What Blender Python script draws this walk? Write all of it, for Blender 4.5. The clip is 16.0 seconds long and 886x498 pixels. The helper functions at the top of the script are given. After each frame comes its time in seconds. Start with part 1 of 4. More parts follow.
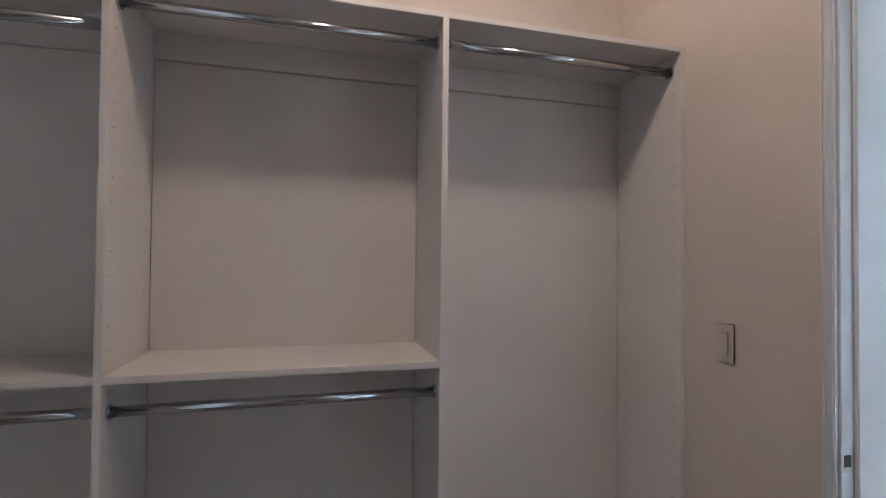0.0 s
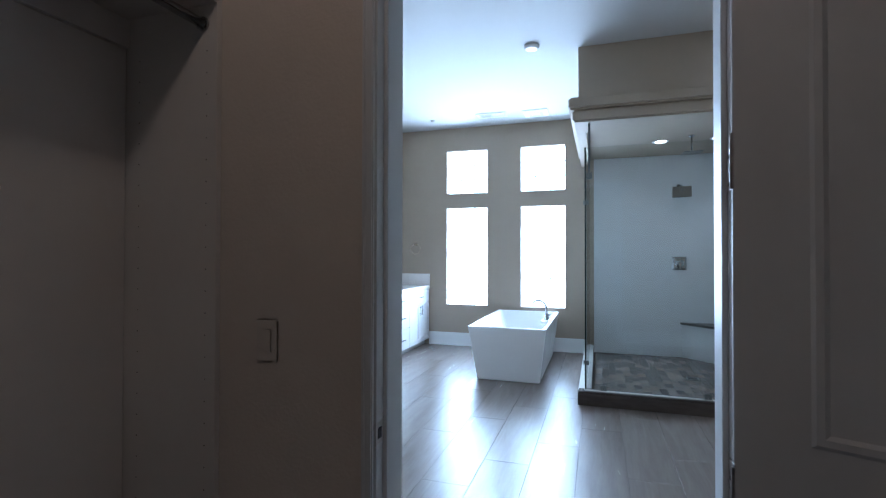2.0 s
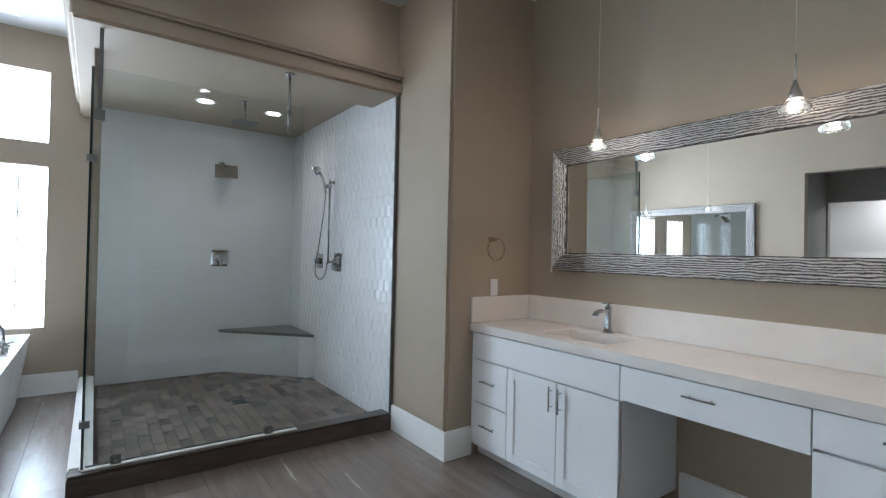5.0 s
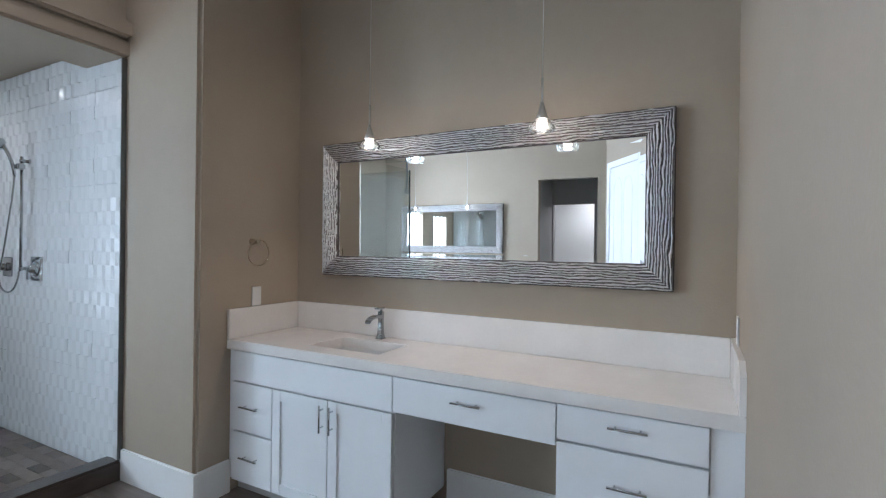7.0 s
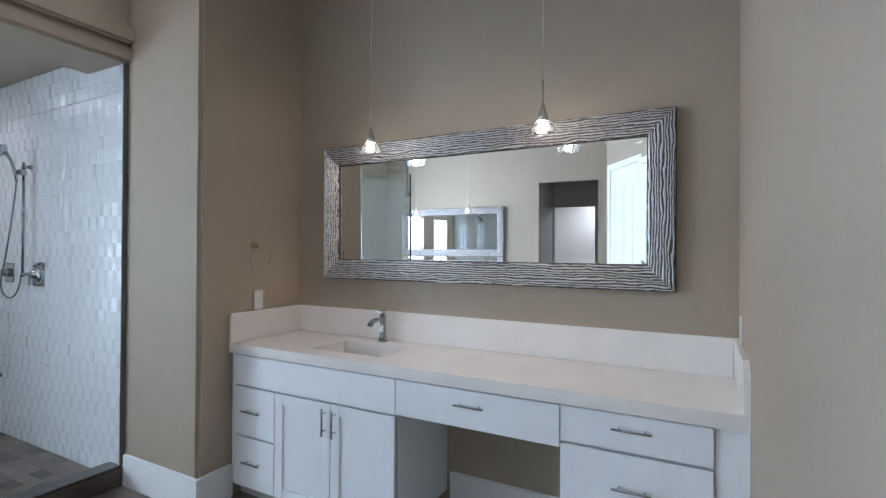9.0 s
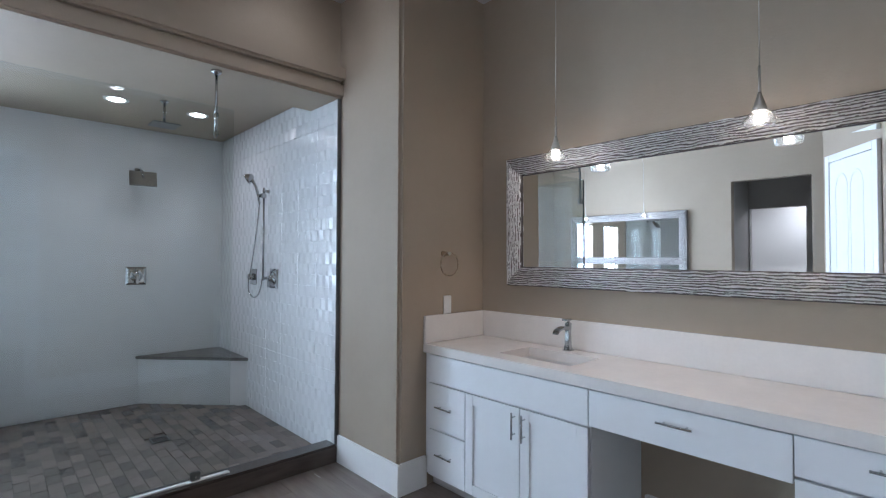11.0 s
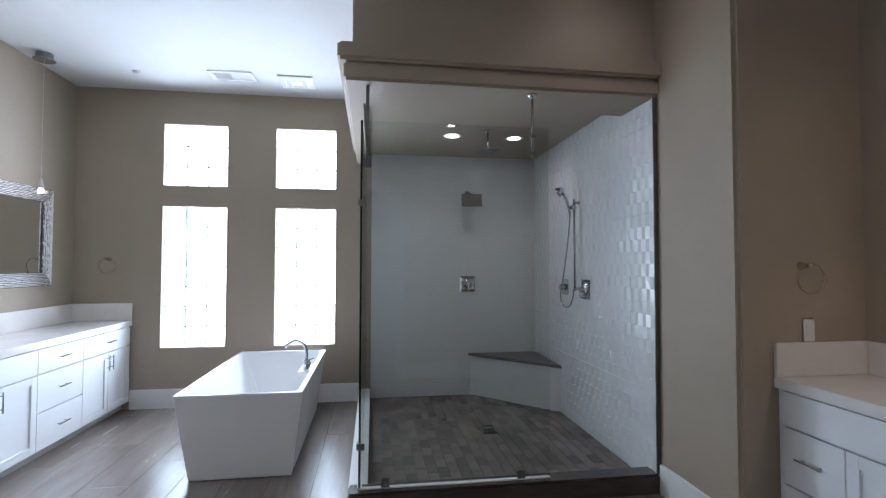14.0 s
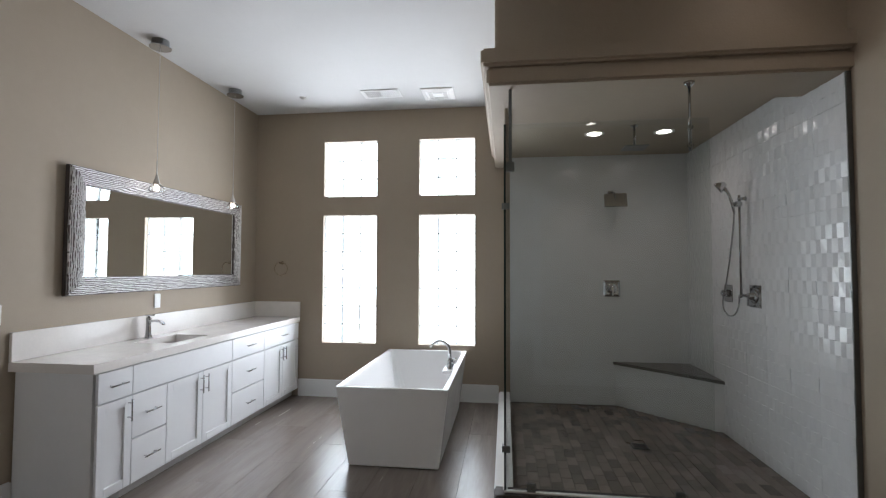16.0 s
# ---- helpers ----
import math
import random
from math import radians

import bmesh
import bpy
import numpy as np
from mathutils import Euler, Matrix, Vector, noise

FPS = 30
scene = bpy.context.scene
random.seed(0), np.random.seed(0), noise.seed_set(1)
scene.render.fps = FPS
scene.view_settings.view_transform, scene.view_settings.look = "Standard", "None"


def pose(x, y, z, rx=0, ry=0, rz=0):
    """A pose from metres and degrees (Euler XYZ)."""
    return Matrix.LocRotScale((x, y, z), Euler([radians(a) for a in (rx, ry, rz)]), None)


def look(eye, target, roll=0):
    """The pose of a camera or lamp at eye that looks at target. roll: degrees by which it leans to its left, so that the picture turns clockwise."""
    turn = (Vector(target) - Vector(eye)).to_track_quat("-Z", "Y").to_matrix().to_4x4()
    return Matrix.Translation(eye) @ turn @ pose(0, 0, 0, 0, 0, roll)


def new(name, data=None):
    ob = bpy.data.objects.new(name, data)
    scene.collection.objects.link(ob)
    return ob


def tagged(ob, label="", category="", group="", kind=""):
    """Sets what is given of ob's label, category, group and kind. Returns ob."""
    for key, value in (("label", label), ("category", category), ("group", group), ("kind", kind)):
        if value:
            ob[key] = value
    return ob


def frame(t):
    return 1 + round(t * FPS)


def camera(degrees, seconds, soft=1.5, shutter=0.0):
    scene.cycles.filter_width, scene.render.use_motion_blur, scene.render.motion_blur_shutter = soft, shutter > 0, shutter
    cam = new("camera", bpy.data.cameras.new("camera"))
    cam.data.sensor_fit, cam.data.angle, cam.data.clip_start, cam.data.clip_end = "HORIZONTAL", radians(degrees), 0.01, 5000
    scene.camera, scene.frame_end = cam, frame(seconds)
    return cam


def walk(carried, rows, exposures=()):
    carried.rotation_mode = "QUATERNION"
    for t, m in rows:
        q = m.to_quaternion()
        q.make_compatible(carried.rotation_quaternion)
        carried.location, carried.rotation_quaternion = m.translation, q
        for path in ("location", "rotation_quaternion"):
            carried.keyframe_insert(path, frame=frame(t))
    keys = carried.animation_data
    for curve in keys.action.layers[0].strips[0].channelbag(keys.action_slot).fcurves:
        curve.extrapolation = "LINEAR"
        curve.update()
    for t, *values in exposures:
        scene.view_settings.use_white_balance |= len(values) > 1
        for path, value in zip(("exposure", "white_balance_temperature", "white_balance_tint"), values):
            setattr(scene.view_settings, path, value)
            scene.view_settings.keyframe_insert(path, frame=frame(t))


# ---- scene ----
cam = camera(85.3, 16.0, 1.2)
PATH = [
    (0, (0.338, 0.216, 1.379), (0.863, 2.146, 1.417), 0.6),
    (0.5, (0.254, 0.172, 1.355), (1.074, 1.995, 1.407), 0.2),
    (0.6, (0.239, 0.182, 1.351), (1.175, 1.949, 1.409), 0.1),
    (1, (0.16, 0.267, 1.374), (1.48, 1.769, 1.417), 0.4),
    (1.5, (0.206, 0.383, 1.352), (1.905, 1.438, 1.389), 0.0),
    (2, (0.435, 0.538, 1.367), (2.338, 1.154, 1.391), 0.1),
    (2.5, (0.672, 0.725, 1.345), (2.659, 0.952, 1.366), 0.7),
    (3, (0.922, 0.835, 1.347), (2.92, 0.765, 1.367), 1.3),
    (3.5, (1.209, 0.849, 1.364), (3.174, 0.481, 1.377), 1.5),
    (4, (1.452, 0.822, 1.365), (3.348, 0.186, 1.376), 1.5),
    (4.5, (1.645, 0.772, 1.393), (3.429, -0.132, 1.399), 1.4),
    (5, (1.762, 0.623, 1.368), (3.383, -0.549, 1.386), 1.3),
    (5.2, (1.784, 0.597, 1.379), (3.332, -0.67, 1.398), 1.5),
    (7.3, (1.896, 0.418, 1.454), (2.767, -1.382, 1.448), 0.7),
    (7.5, (1.892, 0.418, 1.451), (2.73, -1.398, 1.448), 0.7),
    (8, (1.886, 0.415, 1.444), (2.694, -1.415, 1.447), 0.7),
    (8.2, (1.884, 0.416, 1.446), (2.714, -1.403, 1.449), 0.6),
    (10.3, (1.953, 0.495, 1.439), (3.161, -1.099, 1.47), 0.3),
    (10.5, (1.962, 0.512, 1.439), (3.239, -1.027, 1.473), 0.2),
    (11, (1.991, 0.541, 1.437), (3.451, -0.825, 1.479), 0.3),
    (11.5, (2.02, 0.575, 1.438), (3.609, -0.639, 1.489), 0.3),
    (12, (2.055, 0.601, 1.448), (3.754, -0.454, 1.5), 0.3),
    (12.5, (2.075, 0.574, 1.452), (3.884, -0.279, 1.504), 0.1),
    (13, (2.075, 0.567, 1.459), (3.967, -0.079, 1.516), 0.1),
    (13.5, (2.082, 0.57, 1.465), (4.029, 0.121, 1.528), 0.1),
    (14, (2.089, 0.582, 1.474), (4.067, 0.294, 1.539), 0.1),
    (14.5, (2.096, 0.603, 1.479), (4.089, 0.448, 1.548), 0.1),
    (15, (2.086, 0.62, 1.471), (4.085, 0.598, 1.548), 0.1),
    (15.5, (2.084, 0.633, 1.465), (4.079, 0.761, 1.546), 0.2),
    (16, (2.083, 0.653, 1.466), (4.064, 0.909, 1.547), 0.2),
]
EXPOSURES = [(0.0, 2.35, 5000, 10), (0.3, 1.7, 5000, 11), (0.6, 0.75, 4950, 11), (1.0, 0.2, 4900, 10), (2.5, 0.3, 4850, 9), (3.5, 0.05, 4900, 8), (4.0, -0.22, 5100, 8), (4.5, -0.18, 5600, 12), (5.0, 0.35, 5800, 13), (7.5, 0.42, 5550, 14), (8.2, 0.42, 5550, 14), (10.5, 0.42, 5450, 15), (11.0, 0.42, 5450, 16), (12.0, 0.25, 5450, 16), (12.5, 0.0, 5500, 16), (13.5, -0.2, 5650, 17), (14.5, -0.35, 5950, 16), (16.0, -0.65, 6600, 18)]
walk(cam, [(t, look(eye, target, roll)) for t, eye, target, roll in PATH], EXPOSURES)
# ==== end of camera ====

# ---- world and light ----
world = bpy.data.worlds.new("world")
scene.world = world
world.use_nodes = True
wn = world.node_tree.nodes
sky = wn.new("ShaderNodeTexSky")
sky.sky_type, sky.sun_disc, sky.sun_elevation, sky.sun_rotation = "NISHITA", False, radians(50), radians(200)
wn["Background"].inputs["Strength"].default_value = 0.1
world.node_tree.links.new(sky.outputs[0], wn["Background"].inputs[0])


def area_lamp(name, m, sx, sy, watts, colour, spread=180):
    d = bpy.data.lights.new(name, "AREA")
    d.shape, d.size, d.size_y, d.energy, d.color, d.spread = "RECTANGLE", sx, sy, watts, colour, radians(spread)
    ob = new(name, d)
    ob.matrix_basis = m
    return ob


def spot_lamp(name, m, watts, colour, angle, radius=0.04, blend=0.6):
    d = bpy.data.lights.new(name, "SPOT")
    d.energy, d.color, d.spot_size, d.shadow_soft_size, d.spot_blend = watts, colour, radians(angle), radius, blend
    ob = new(name, d)
    ob.matrix_basis = m
    return ob


def point_lamp(name, p, watts, colour, radius=0.03):
    d = bpy.data.lights.new(name, "POINT")
    d.energy, d.color, d.shadow_soft_size = watts, colour, radius
    ob = new(name, d)
    ob.location = p
    return ob


DAY = (0.86, 0.95, 1.0)
WARM = (1.0, 0.76, 0.55)
WINDOWS = [(0.986, 1.618, 0.610, 2.076), (2.112, 2.746, 0.610, 2.076), (0.988, 1.618, 2.295, 2.938), (2.112, 2.744, 2.295, 2.938)]
# area lamps in the openings stand in for daylight
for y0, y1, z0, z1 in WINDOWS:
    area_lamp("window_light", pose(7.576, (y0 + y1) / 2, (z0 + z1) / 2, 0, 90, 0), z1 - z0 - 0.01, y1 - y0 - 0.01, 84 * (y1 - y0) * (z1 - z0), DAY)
# closet lamp is out of view, its height judged from the shelf's shadow
point_lamp("closet_bulb", (0.62, 1.02, 2.84), 6.5, (1.0, 0.70, 0.465), 0.1)
for x in (2.538, 3.52):
    spot_lamp("pendant_bulb", pose(x, -1.75, 1.99), 5, WARM, 128, 0.018, 0.5)
    point_lamp("pendant_glow", (x, -1.75, 2.03), 1.2, WARM, 0.015)
for y in (-0.15, -0.75):
    spot_lamp("shower_downlight_bulb", pose(6.53, y, 2.68), 7.5, (1.0, 0.93, 0.85), 140)
for x, y in ((4.62, -0.79), (1.88, -0.42)):
    spot_lamp("room_downlight_bulb", pose(x, y, 3.27), 2, (1.0, 0.93, 0.85), 140)
area_lamp("far_room_light", pose(3.8, 6.3, 2.6), 0.6, 0.6, 24, (1.0, 0.95, 0.88))


# ---- materials ----
def mat(name, colour, rough=0.5, metal=0.0, spread=0.06, scale=6.0, bump=0.0, bump_scale=120.0, per_piece=0.0, coat=0.0, ior=1.45, rough_spread=0.0, stretch=(1, 1, 1)):
    m = bpy.data.materials.new(name)
    m.use_nodes = True
    nt = m.node_tree
    n, link = nt.nodes, nt.links.new
    b = n["Principled BSDF"]
    b.inputs["Roughness"].default_value, b.inputs["Metallic"].default_value, b.inputs["IOR"].default_value = rough, metal, ior
    b.inputs["Coat Weight"].default_value = coat
    b.inputs["Coat Roughness"].default_value = 0.05
    co = n.new("ShaderNodeTexCoord")
    mp = n.new("ShaderNodeMapping")
    mp.inputs["Scale"].default_value = stretch
    link(co.outputs["Object"], mp.inputs["Vector"])
    big, fine = n.new("ShaderNodeTexNoise"), n.new("ShaderNodeTexNoise")
    big.inputs["Scale"].default_value, fine.inputs["Scale"].default_value = scale, scale * 9
    big.inputs["Detail"].default_value, fine.inputs["Detail"].default_value = 4, 3
    link(mp.outputs[0], big.inputs["Vector"])
    link(mp.outputs[0], fine.inputs["Vector"])
    add = n.new("ShaderNodeMath")
    add.operation = "MULTIPLY_ADD"
    link(fine.outputs[0], add.inputs[0])
    add.inputs[1].default_value = 0.5
    link(big.outputs[0], add.inputs[2])
    last = add.outputs[0]
    if per_piece:
        info = n.new("ShaderNodeObjectInfo")
        geo = n.new("ShaderNodeNewGeometry")
        both = n.new("ShaderNodeMath")
        both.operation = "ADD"
        link(info.outputs["Random"], both.inputs[0])
        link(geo.outputs["Random Per Island"], both.inputs[1])
        fr = n.new("ShaderNodeMath")
        fr.operation = "FRACT"
        link(both.outputs[0], fr.inputs[0])
        pm = n.new("ShaderNodeMath")
        pm.operation = "MULTIPLY_ADD"
        link(fr.outputs[0], pm.inputs[0])
        pm.inputs[1].default_value = per_piece
        link(last, pm.inputs[2])
        last = pm.outputs[0]
    mid, half = 0.75 + per_piece / 2, 0.3 + per_piece / 2
    rng = n.new("ShaderNodeMapRange")
    rng.inputs["From Min"].default_value, rng.inputs["From Max"].default_value = mid - half, mid + half
    rng.inputs["To Min"].default_value, rng.inputs["To Max"].default_value = 1 - spread, 1 + spread
    link(last, rng.inputs["Value"])
    mul = n.new("ShaderNodeVectorMath")
    mul.operation = "SCALE"
    mul.inputs[0].default_value = colour
    link(rng.outputs[0], mul.inputs["Scale"])
    link(mul.outputs[0], b.inputs["Base Color"])
    if rough_spread:
        rr = n.new("ShaderNodeMapRange")
        rr.inputs["From Min"].default_value, rr.inputs["From Max"].default_value = 0.45, 1.05
        rr.inputs["To Min"].default_value, rr.inputs["To Max"].default_value = rough - rough_spread, rough + rough_spread
        link(add.outputs[0], rr.inputs["Value"])
        link(rr.outputs[0], b.inputs["Roughness"])
    if bump:
        tex = n.new("ShaderNodeTexNoise")
        tex.inputs["Scale"].default_value, tex.inputs["Detail"].default_value = bump_scale, 4
        link(mp.outputs[0], tex.inputs["Vector"])
        bp = n.new("ShaderNodeBump")
        bp.inputs["Strength"].default_value, bp.inputs["Distance"].default_value = bump, 0.01
        link(tex.outputs[0], bp.inputs["Height"])
        link(bp.outputs[0], b.inputs["Normal"])
    return m


def glass_mat(name, colour, rough=0.0, ior=1.45):
    m = bpy.data.materials.new(name)
    m.use_nodes = True
    nt = m.node_tree
    g = nt.nodes.new("ShaderNodeBsdfGlass")
    g.inputs["Color"].default_value, g.inputs["Roughness"].default_value, g.inputs["IOR"].default_value = (*colour, 1), rough, ior
    nt.links.new(g.outputs[0], nt.nodes["Material Output"].inputs["Surface"])
    return m


def pane_mat(name, colour):
    """A flat clear pane: tinted light straight through, mirror gloss that grows towards glancing views."""
    m = bpy.data.materials.new(name)
    m.use_nodes = True
    n, link = m.node_tree.nodes, m.node_tree.links.new
    clear, gloss, both = n.new("ShaderNodeBsdfTransparent"), n.new("ShaderNodeBsdfGlossy"), n.new("ShaderNodeMixShader")
    weight, power, scale = n.new("ShaderNodeLayerWeight"), n.new("ShaderNodeMath"), n.new("ShaderNodeMath")
    clear.inputs["Color"].default_value, gloss.inputs["Roughness"].default_value = (*colour, 1), 0.0
    weight.inputs["Blend"].default_value = 0.5
    power.operation, power.inputs[1].default_value = "POWER", 5.0
    scale.operation, scale.inputs[1].default_value, scale.inputs[2].default_value = "MULTIPLY_ADD", 0.9, 0.042
    link(weight.outputs["Facing"], power.inputs[0])
    link(power.outputs[0], scale.inputs[0])
    link(scale.outputs[0], both.inputs[0])
    link(clear.outputs[0], both.inputs[1])
    link(gloss.outputs[0], both.inputs[2])
    link(both.outputs[0], n["Material Output"].inputs["Surface"])
    return m


def glow_mat(name, colour, strength):
    m = bpy.data.materials.new(name)
    m.use_nodes = True
    b = m.node_tree.nodes["Principled BSDF"]
    b.inputs["Base Color"].default_value = (*colour, 1)
    b.inputs["Emission Color"].default_value, b.inputs["Emission Strength"].default_value = (*colour, 1), strength
    return m


def wood_mat(name, dark, light, rough, stretch=(1.0, 9.0, 1.0)):
    """Wood-look porcelain: long grain along x, one shade and one slice of grain for each plank."""
    m = bpy.data.materials.new(name)
    m.use_nodes = True
    nt = m.node_tree
    n, link = nt.nodes, nt.links.new
    b = n["Principled BSDF"]
    b.inputs["IOR"].default_value = 1.62
    co, info, geo = n.new("ShaderNodeTexCoord"), n.new("ShaderNodeObjectInfo"), n.new("ShaderNodeNewGeometry")
    rnd = n.new("ShaderNodeMath")
    rnd.operation = "ADD"
    link(info.outputs["Random"], rnd.inputs[0])
    link(geo.outputs["Random Per Island"], rnd.inputs[1])
    off = n.new("ShaderNodeVectorMath")
    off.operation = "SCALE"
    off.inputs[0].default_value = (7.3, 3.1, 5.7)
    link(rnd.outputs[0], off.inputs["Scale"])
    mv = n.new("ShaderNodeVectorMath")
    link(co.outputs["Object"], mv.inputs[0])
    link(off.outputs[0], mv.inputs[1])
    mp = n.new("ShaderNodeMapping")
    mp.inputs["Scale"].default_value = stretch
    link(mv.outputs[0], mp.inputs["Vector"])
    grain, streak = n.new("ShaderNodeTexNoise"), n.new("ShaderNodeTexNoise")
    grain.inputs["Scale"].default_value, grain.inputs["Detail"].default_value, grain.inputs["Distortion"].default_value = 1.6, 6, 0.6
    streak.inputs["Scale"].default_value, streak.inputs["Detail"].default_value = 9, 4
    link(mp.outputs[0], grain.inputs["Vector"])
    link(mp.outputs[0], streak.inputs["Vector"])
    mix = n.new("ShaderNodeMath")
    mix.operation = "MULTIPLY_ADD"
    link(streak.outputs[0], mix.inputs[0])
    mix.inputs[1].default_value = 0.35
    link(grain.outputs[0], mix.inputs[2])
    sh = n.new("ShaderNodeMath")
    sh.operation = "FRACT"
    link(rnd.outputs[0], sh.inputs[0])
    m2 = n.new("ShaderNodeMath")
    m2.operation = "MULTIPLY_ADD"
    link(sh.outputs[0], m2.inputs[0])
    m2.inputs[1].default_value = 0.22
    link(mix.outputs[0], m2.inputs[2])
    ramp = n.new("ShaderNodeValToRGB")
    ramp.color_ramp.elements[0].position, ramp.color_ramp.elements[1].position = 0.5, 1.05
    ramp.color_ramp.elements[0].color, ramp.color_ramp.elements[1].color = (*dark, 1), (*light, 1)
    link(m2.outputs[0], ramp.inputs[0])
    link(ramp.outputs[0], b.inputs["Base Color"])
    rr = n.new("ShaderNodeMapRange")
    rr.inputs["To Min"].default_value, rr.inputs["To Max"].default_value = rough - 0.015, rough + 0.025
    link(grain.outputs[0], rr.inputs["Value"])
    link(rr.outputs[0], b.inputs["Roughness"])
    bp = n.new("ShaderNodeBump")
    bp.inputs["Strength"].default_value, bp.inputs["Distance"].default_value = 0.02, 0.002
    link(mix.outputs[0], bp.inputs["Height"])
    link(bp.outputs[0], b.inputs["Normal"])
    return m


M_WALL = mat("greige_paint", (0.375, 0.312, 0.242), 0.66, spread=0.03, scale=2.5, bump=0.12, bump_scale=90)
M_CEIL = mat("ceiling_paint", (0.61, 0.61, 0.605), 0.85, spread=0.02, scale=2, bump=0.15, bump_scale=70)
M_CLOSET = mat("closet_paint", (0.60, 0.53, 0.455), 0.75, spread=0.03, scale=2.5, bump=0.12, bump_scale=90)
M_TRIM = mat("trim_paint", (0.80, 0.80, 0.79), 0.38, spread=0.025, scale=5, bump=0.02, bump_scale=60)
# trim white darkened for frame and closet door: weaker light put into the colour
M_JAMB = mat("dimmed_trim_paint", (0.60, 0.60, 0.595), 0.45, spread=0.025, scale=5, bump=0.02, bump_scale=60)
M_CAB = mat("cabinet_lacquer", (0.85, 0.865, 0.885), 0.33, spread=0.02, scale=4, bump=0.015, bump_scale=50)
M_SIDE = mat("cabinet_side_lacquer", (0.80, 0.81, 0.82), 0.42, spread=0.02, scale=4)
M_TOE = mat("recess_grey", (0.55, 0.54, 0.53), 0.5, spread=0.05)
M_MELA = mat("white_melamine", (0.64, 0.60, 0.555), 0.45, spread=0.025, scale=3, bump=0.02, bump_scale=200)
M_QUARTZ = mat("white_quartz", (0.80, 0.77, 0.74), 0.13, spread=0.045, scale=7, rough_spread=0.03)
M_PORC = mat("white_porcelain", (0.83, 0.83, 0.83), 0.10, spread=0.01, scale=3)
M_ACRYL = mat("white_acrylic", (0.82, 0.82, 0.82), 0.16, spread=0.012, scale=3, rough_spread=0.03)
M_CHROME = mat("chrome", (0.50, 0.51, 0.52), 0.08, 1.0, spread=0.03, scale=12)
M_SATIN = mat("satin_chrome", (0.74, 0.75, 0.76), 0.22, 1.0, spread=0.03, scale=12)
M_NICKEL = mat("brushed_nickel", (0.55, 0.53, 0.50), 0.28, 1.0, spread=0.05, scale=20)
M_STEEL = mat("dull_clamp_metal", (0.20, 0.21, 0.21), 0.35, 0.9, spread=0.05, scale=20)
M_BRASS = mat("warm_nickel_ring", (0.60, 0.52, 0.42), 0.18, 1.0, spread=0.04, scale=20)
M_SILVER = mat("carved_silver_leaf", (0.80, 0.785, 0.78), 0.32, 0.75, spread=0.16, scale=22, bump=0.25, bump_scale=160)
M_GROOVE = mat("dark_groove_tone", (0.19, 0.168, 0.162), 0.4, 0.5, spread=0.3, scale=30, bump=0.2)
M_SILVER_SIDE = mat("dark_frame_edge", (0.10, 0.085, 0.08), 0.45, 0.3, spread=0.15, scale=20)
M_MIRROR = mat("mirror_glass", (0.90, 0.92, 0.91), 0.0, 1.0, spread=0.0)
M_GLASS = pane_mat("shower_glass", (0.928, 0.947, 0.941))
M_GLASS_EDGE = mat("polished_glass_edge", (0.015, 0.03, 0.028), 0.08, spread=0.1)
# grey tint only dims the lamps seen behind; their shadowless light stays full
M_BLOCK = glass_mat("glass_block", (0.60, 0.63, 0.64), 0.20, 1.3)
M_MORTAR = mat("block_mortar", (0.84, 0.84, 0.83), 0.8, spread=0.06, scale=15, bump=0.2)
# translucency added so the lamps behind brighten the joints
seep = M_MORTAR.node_tree.nodes.new("ShaderNodeBsdfTranslucent")
seep.inputs["Color"].default_value = (0.84, 0.84, 0.83, 1)
blend = M_MORTAR.node_tree.nodes.new("ShaderNodeMixShader")
blend.inputs[0].default_value = 0.3
M_MORTAR.node_tree.links.new(M_MORTAR.node_tree.nodes["Principled BSDF"].outputs[0], blend.inputs[1])
M_MORTAR.node_tree.links.new(seep.outputs[0], blend.inputs[2])
M_MORTAR.node_tree.links.new(blend.outputs[0], M_MORTAR.node_tree.nodes["Material Output"].inputs["Surface"])
M_SHADE = glass_mat("crystal_shade", (0.97, 0.98, 0.98), 0.22, 1.45)
M_BULB = glow_mat("lit_bulb", (1.0, 0.90, 0.74), 16.0)
M_DISC = glow_mat("lit_downlight_lens", (1.0, 0.95, 0.88), 22.0)
M_PLASTIC = mat("white_plastic", (0.78, 0.78, 0.77), 0.35, spread=0.02, scale=10)
M_ALMOND = mat("almond_plastic", (0.57, 0.51, 0.44), 0.35, spread=0.02, scale=10)
M_DARK = mat("hole_shade_and_grate", (0.05, 0.05, 0.05), 0.7, spread=0.1)
M_FLOOR = wood_mat("wood_look_porcelain", (0.160, 0.130, 0.112), (0.225, 0.187, 0.163), 0.26)
M_GROUT = mat("floor_grout", (0.140, 0.116, 0.101), 0.7, spread=0.1, scale=20)
M_CURB = wood_mat("curb_porcelain", (0.030, 0.022, 0.018), (0.080, 0.061, 0.051), 0.25, (9.0, 1.0, 5.0))
M_MOSAIC = mat("brown_brick_mosaic", (0.140, 0.114, 0.097), 0.20, spread=0.50, scale=7, per_piece=1.4, bump=0.06)
M_MGROUT = mat("mosaic_grout", (0.105, 0.088, 0.075), 0.8, spread=0.08, scale=20)
M_TILE = mat("wavy_white_tile", (0.67, 0.682, 0.69), 0.20, spread=0.03, scale=5, per_piece=0.5, ior=1.65)
M_TGROUT = mat("white_tile_grout", (0.66, 0.67, 0.68), 0.7, spread=0.03, scale=20)
M_SLAB = mat("grey_stone_seat", (0.13, 0.125, 0.12), 0.35, spread=0.2, scale=12)
M_STEP = mat("white_curb_top", (0.74, 0.73, 0.71), 0.22, spread=0.04, scale=6)
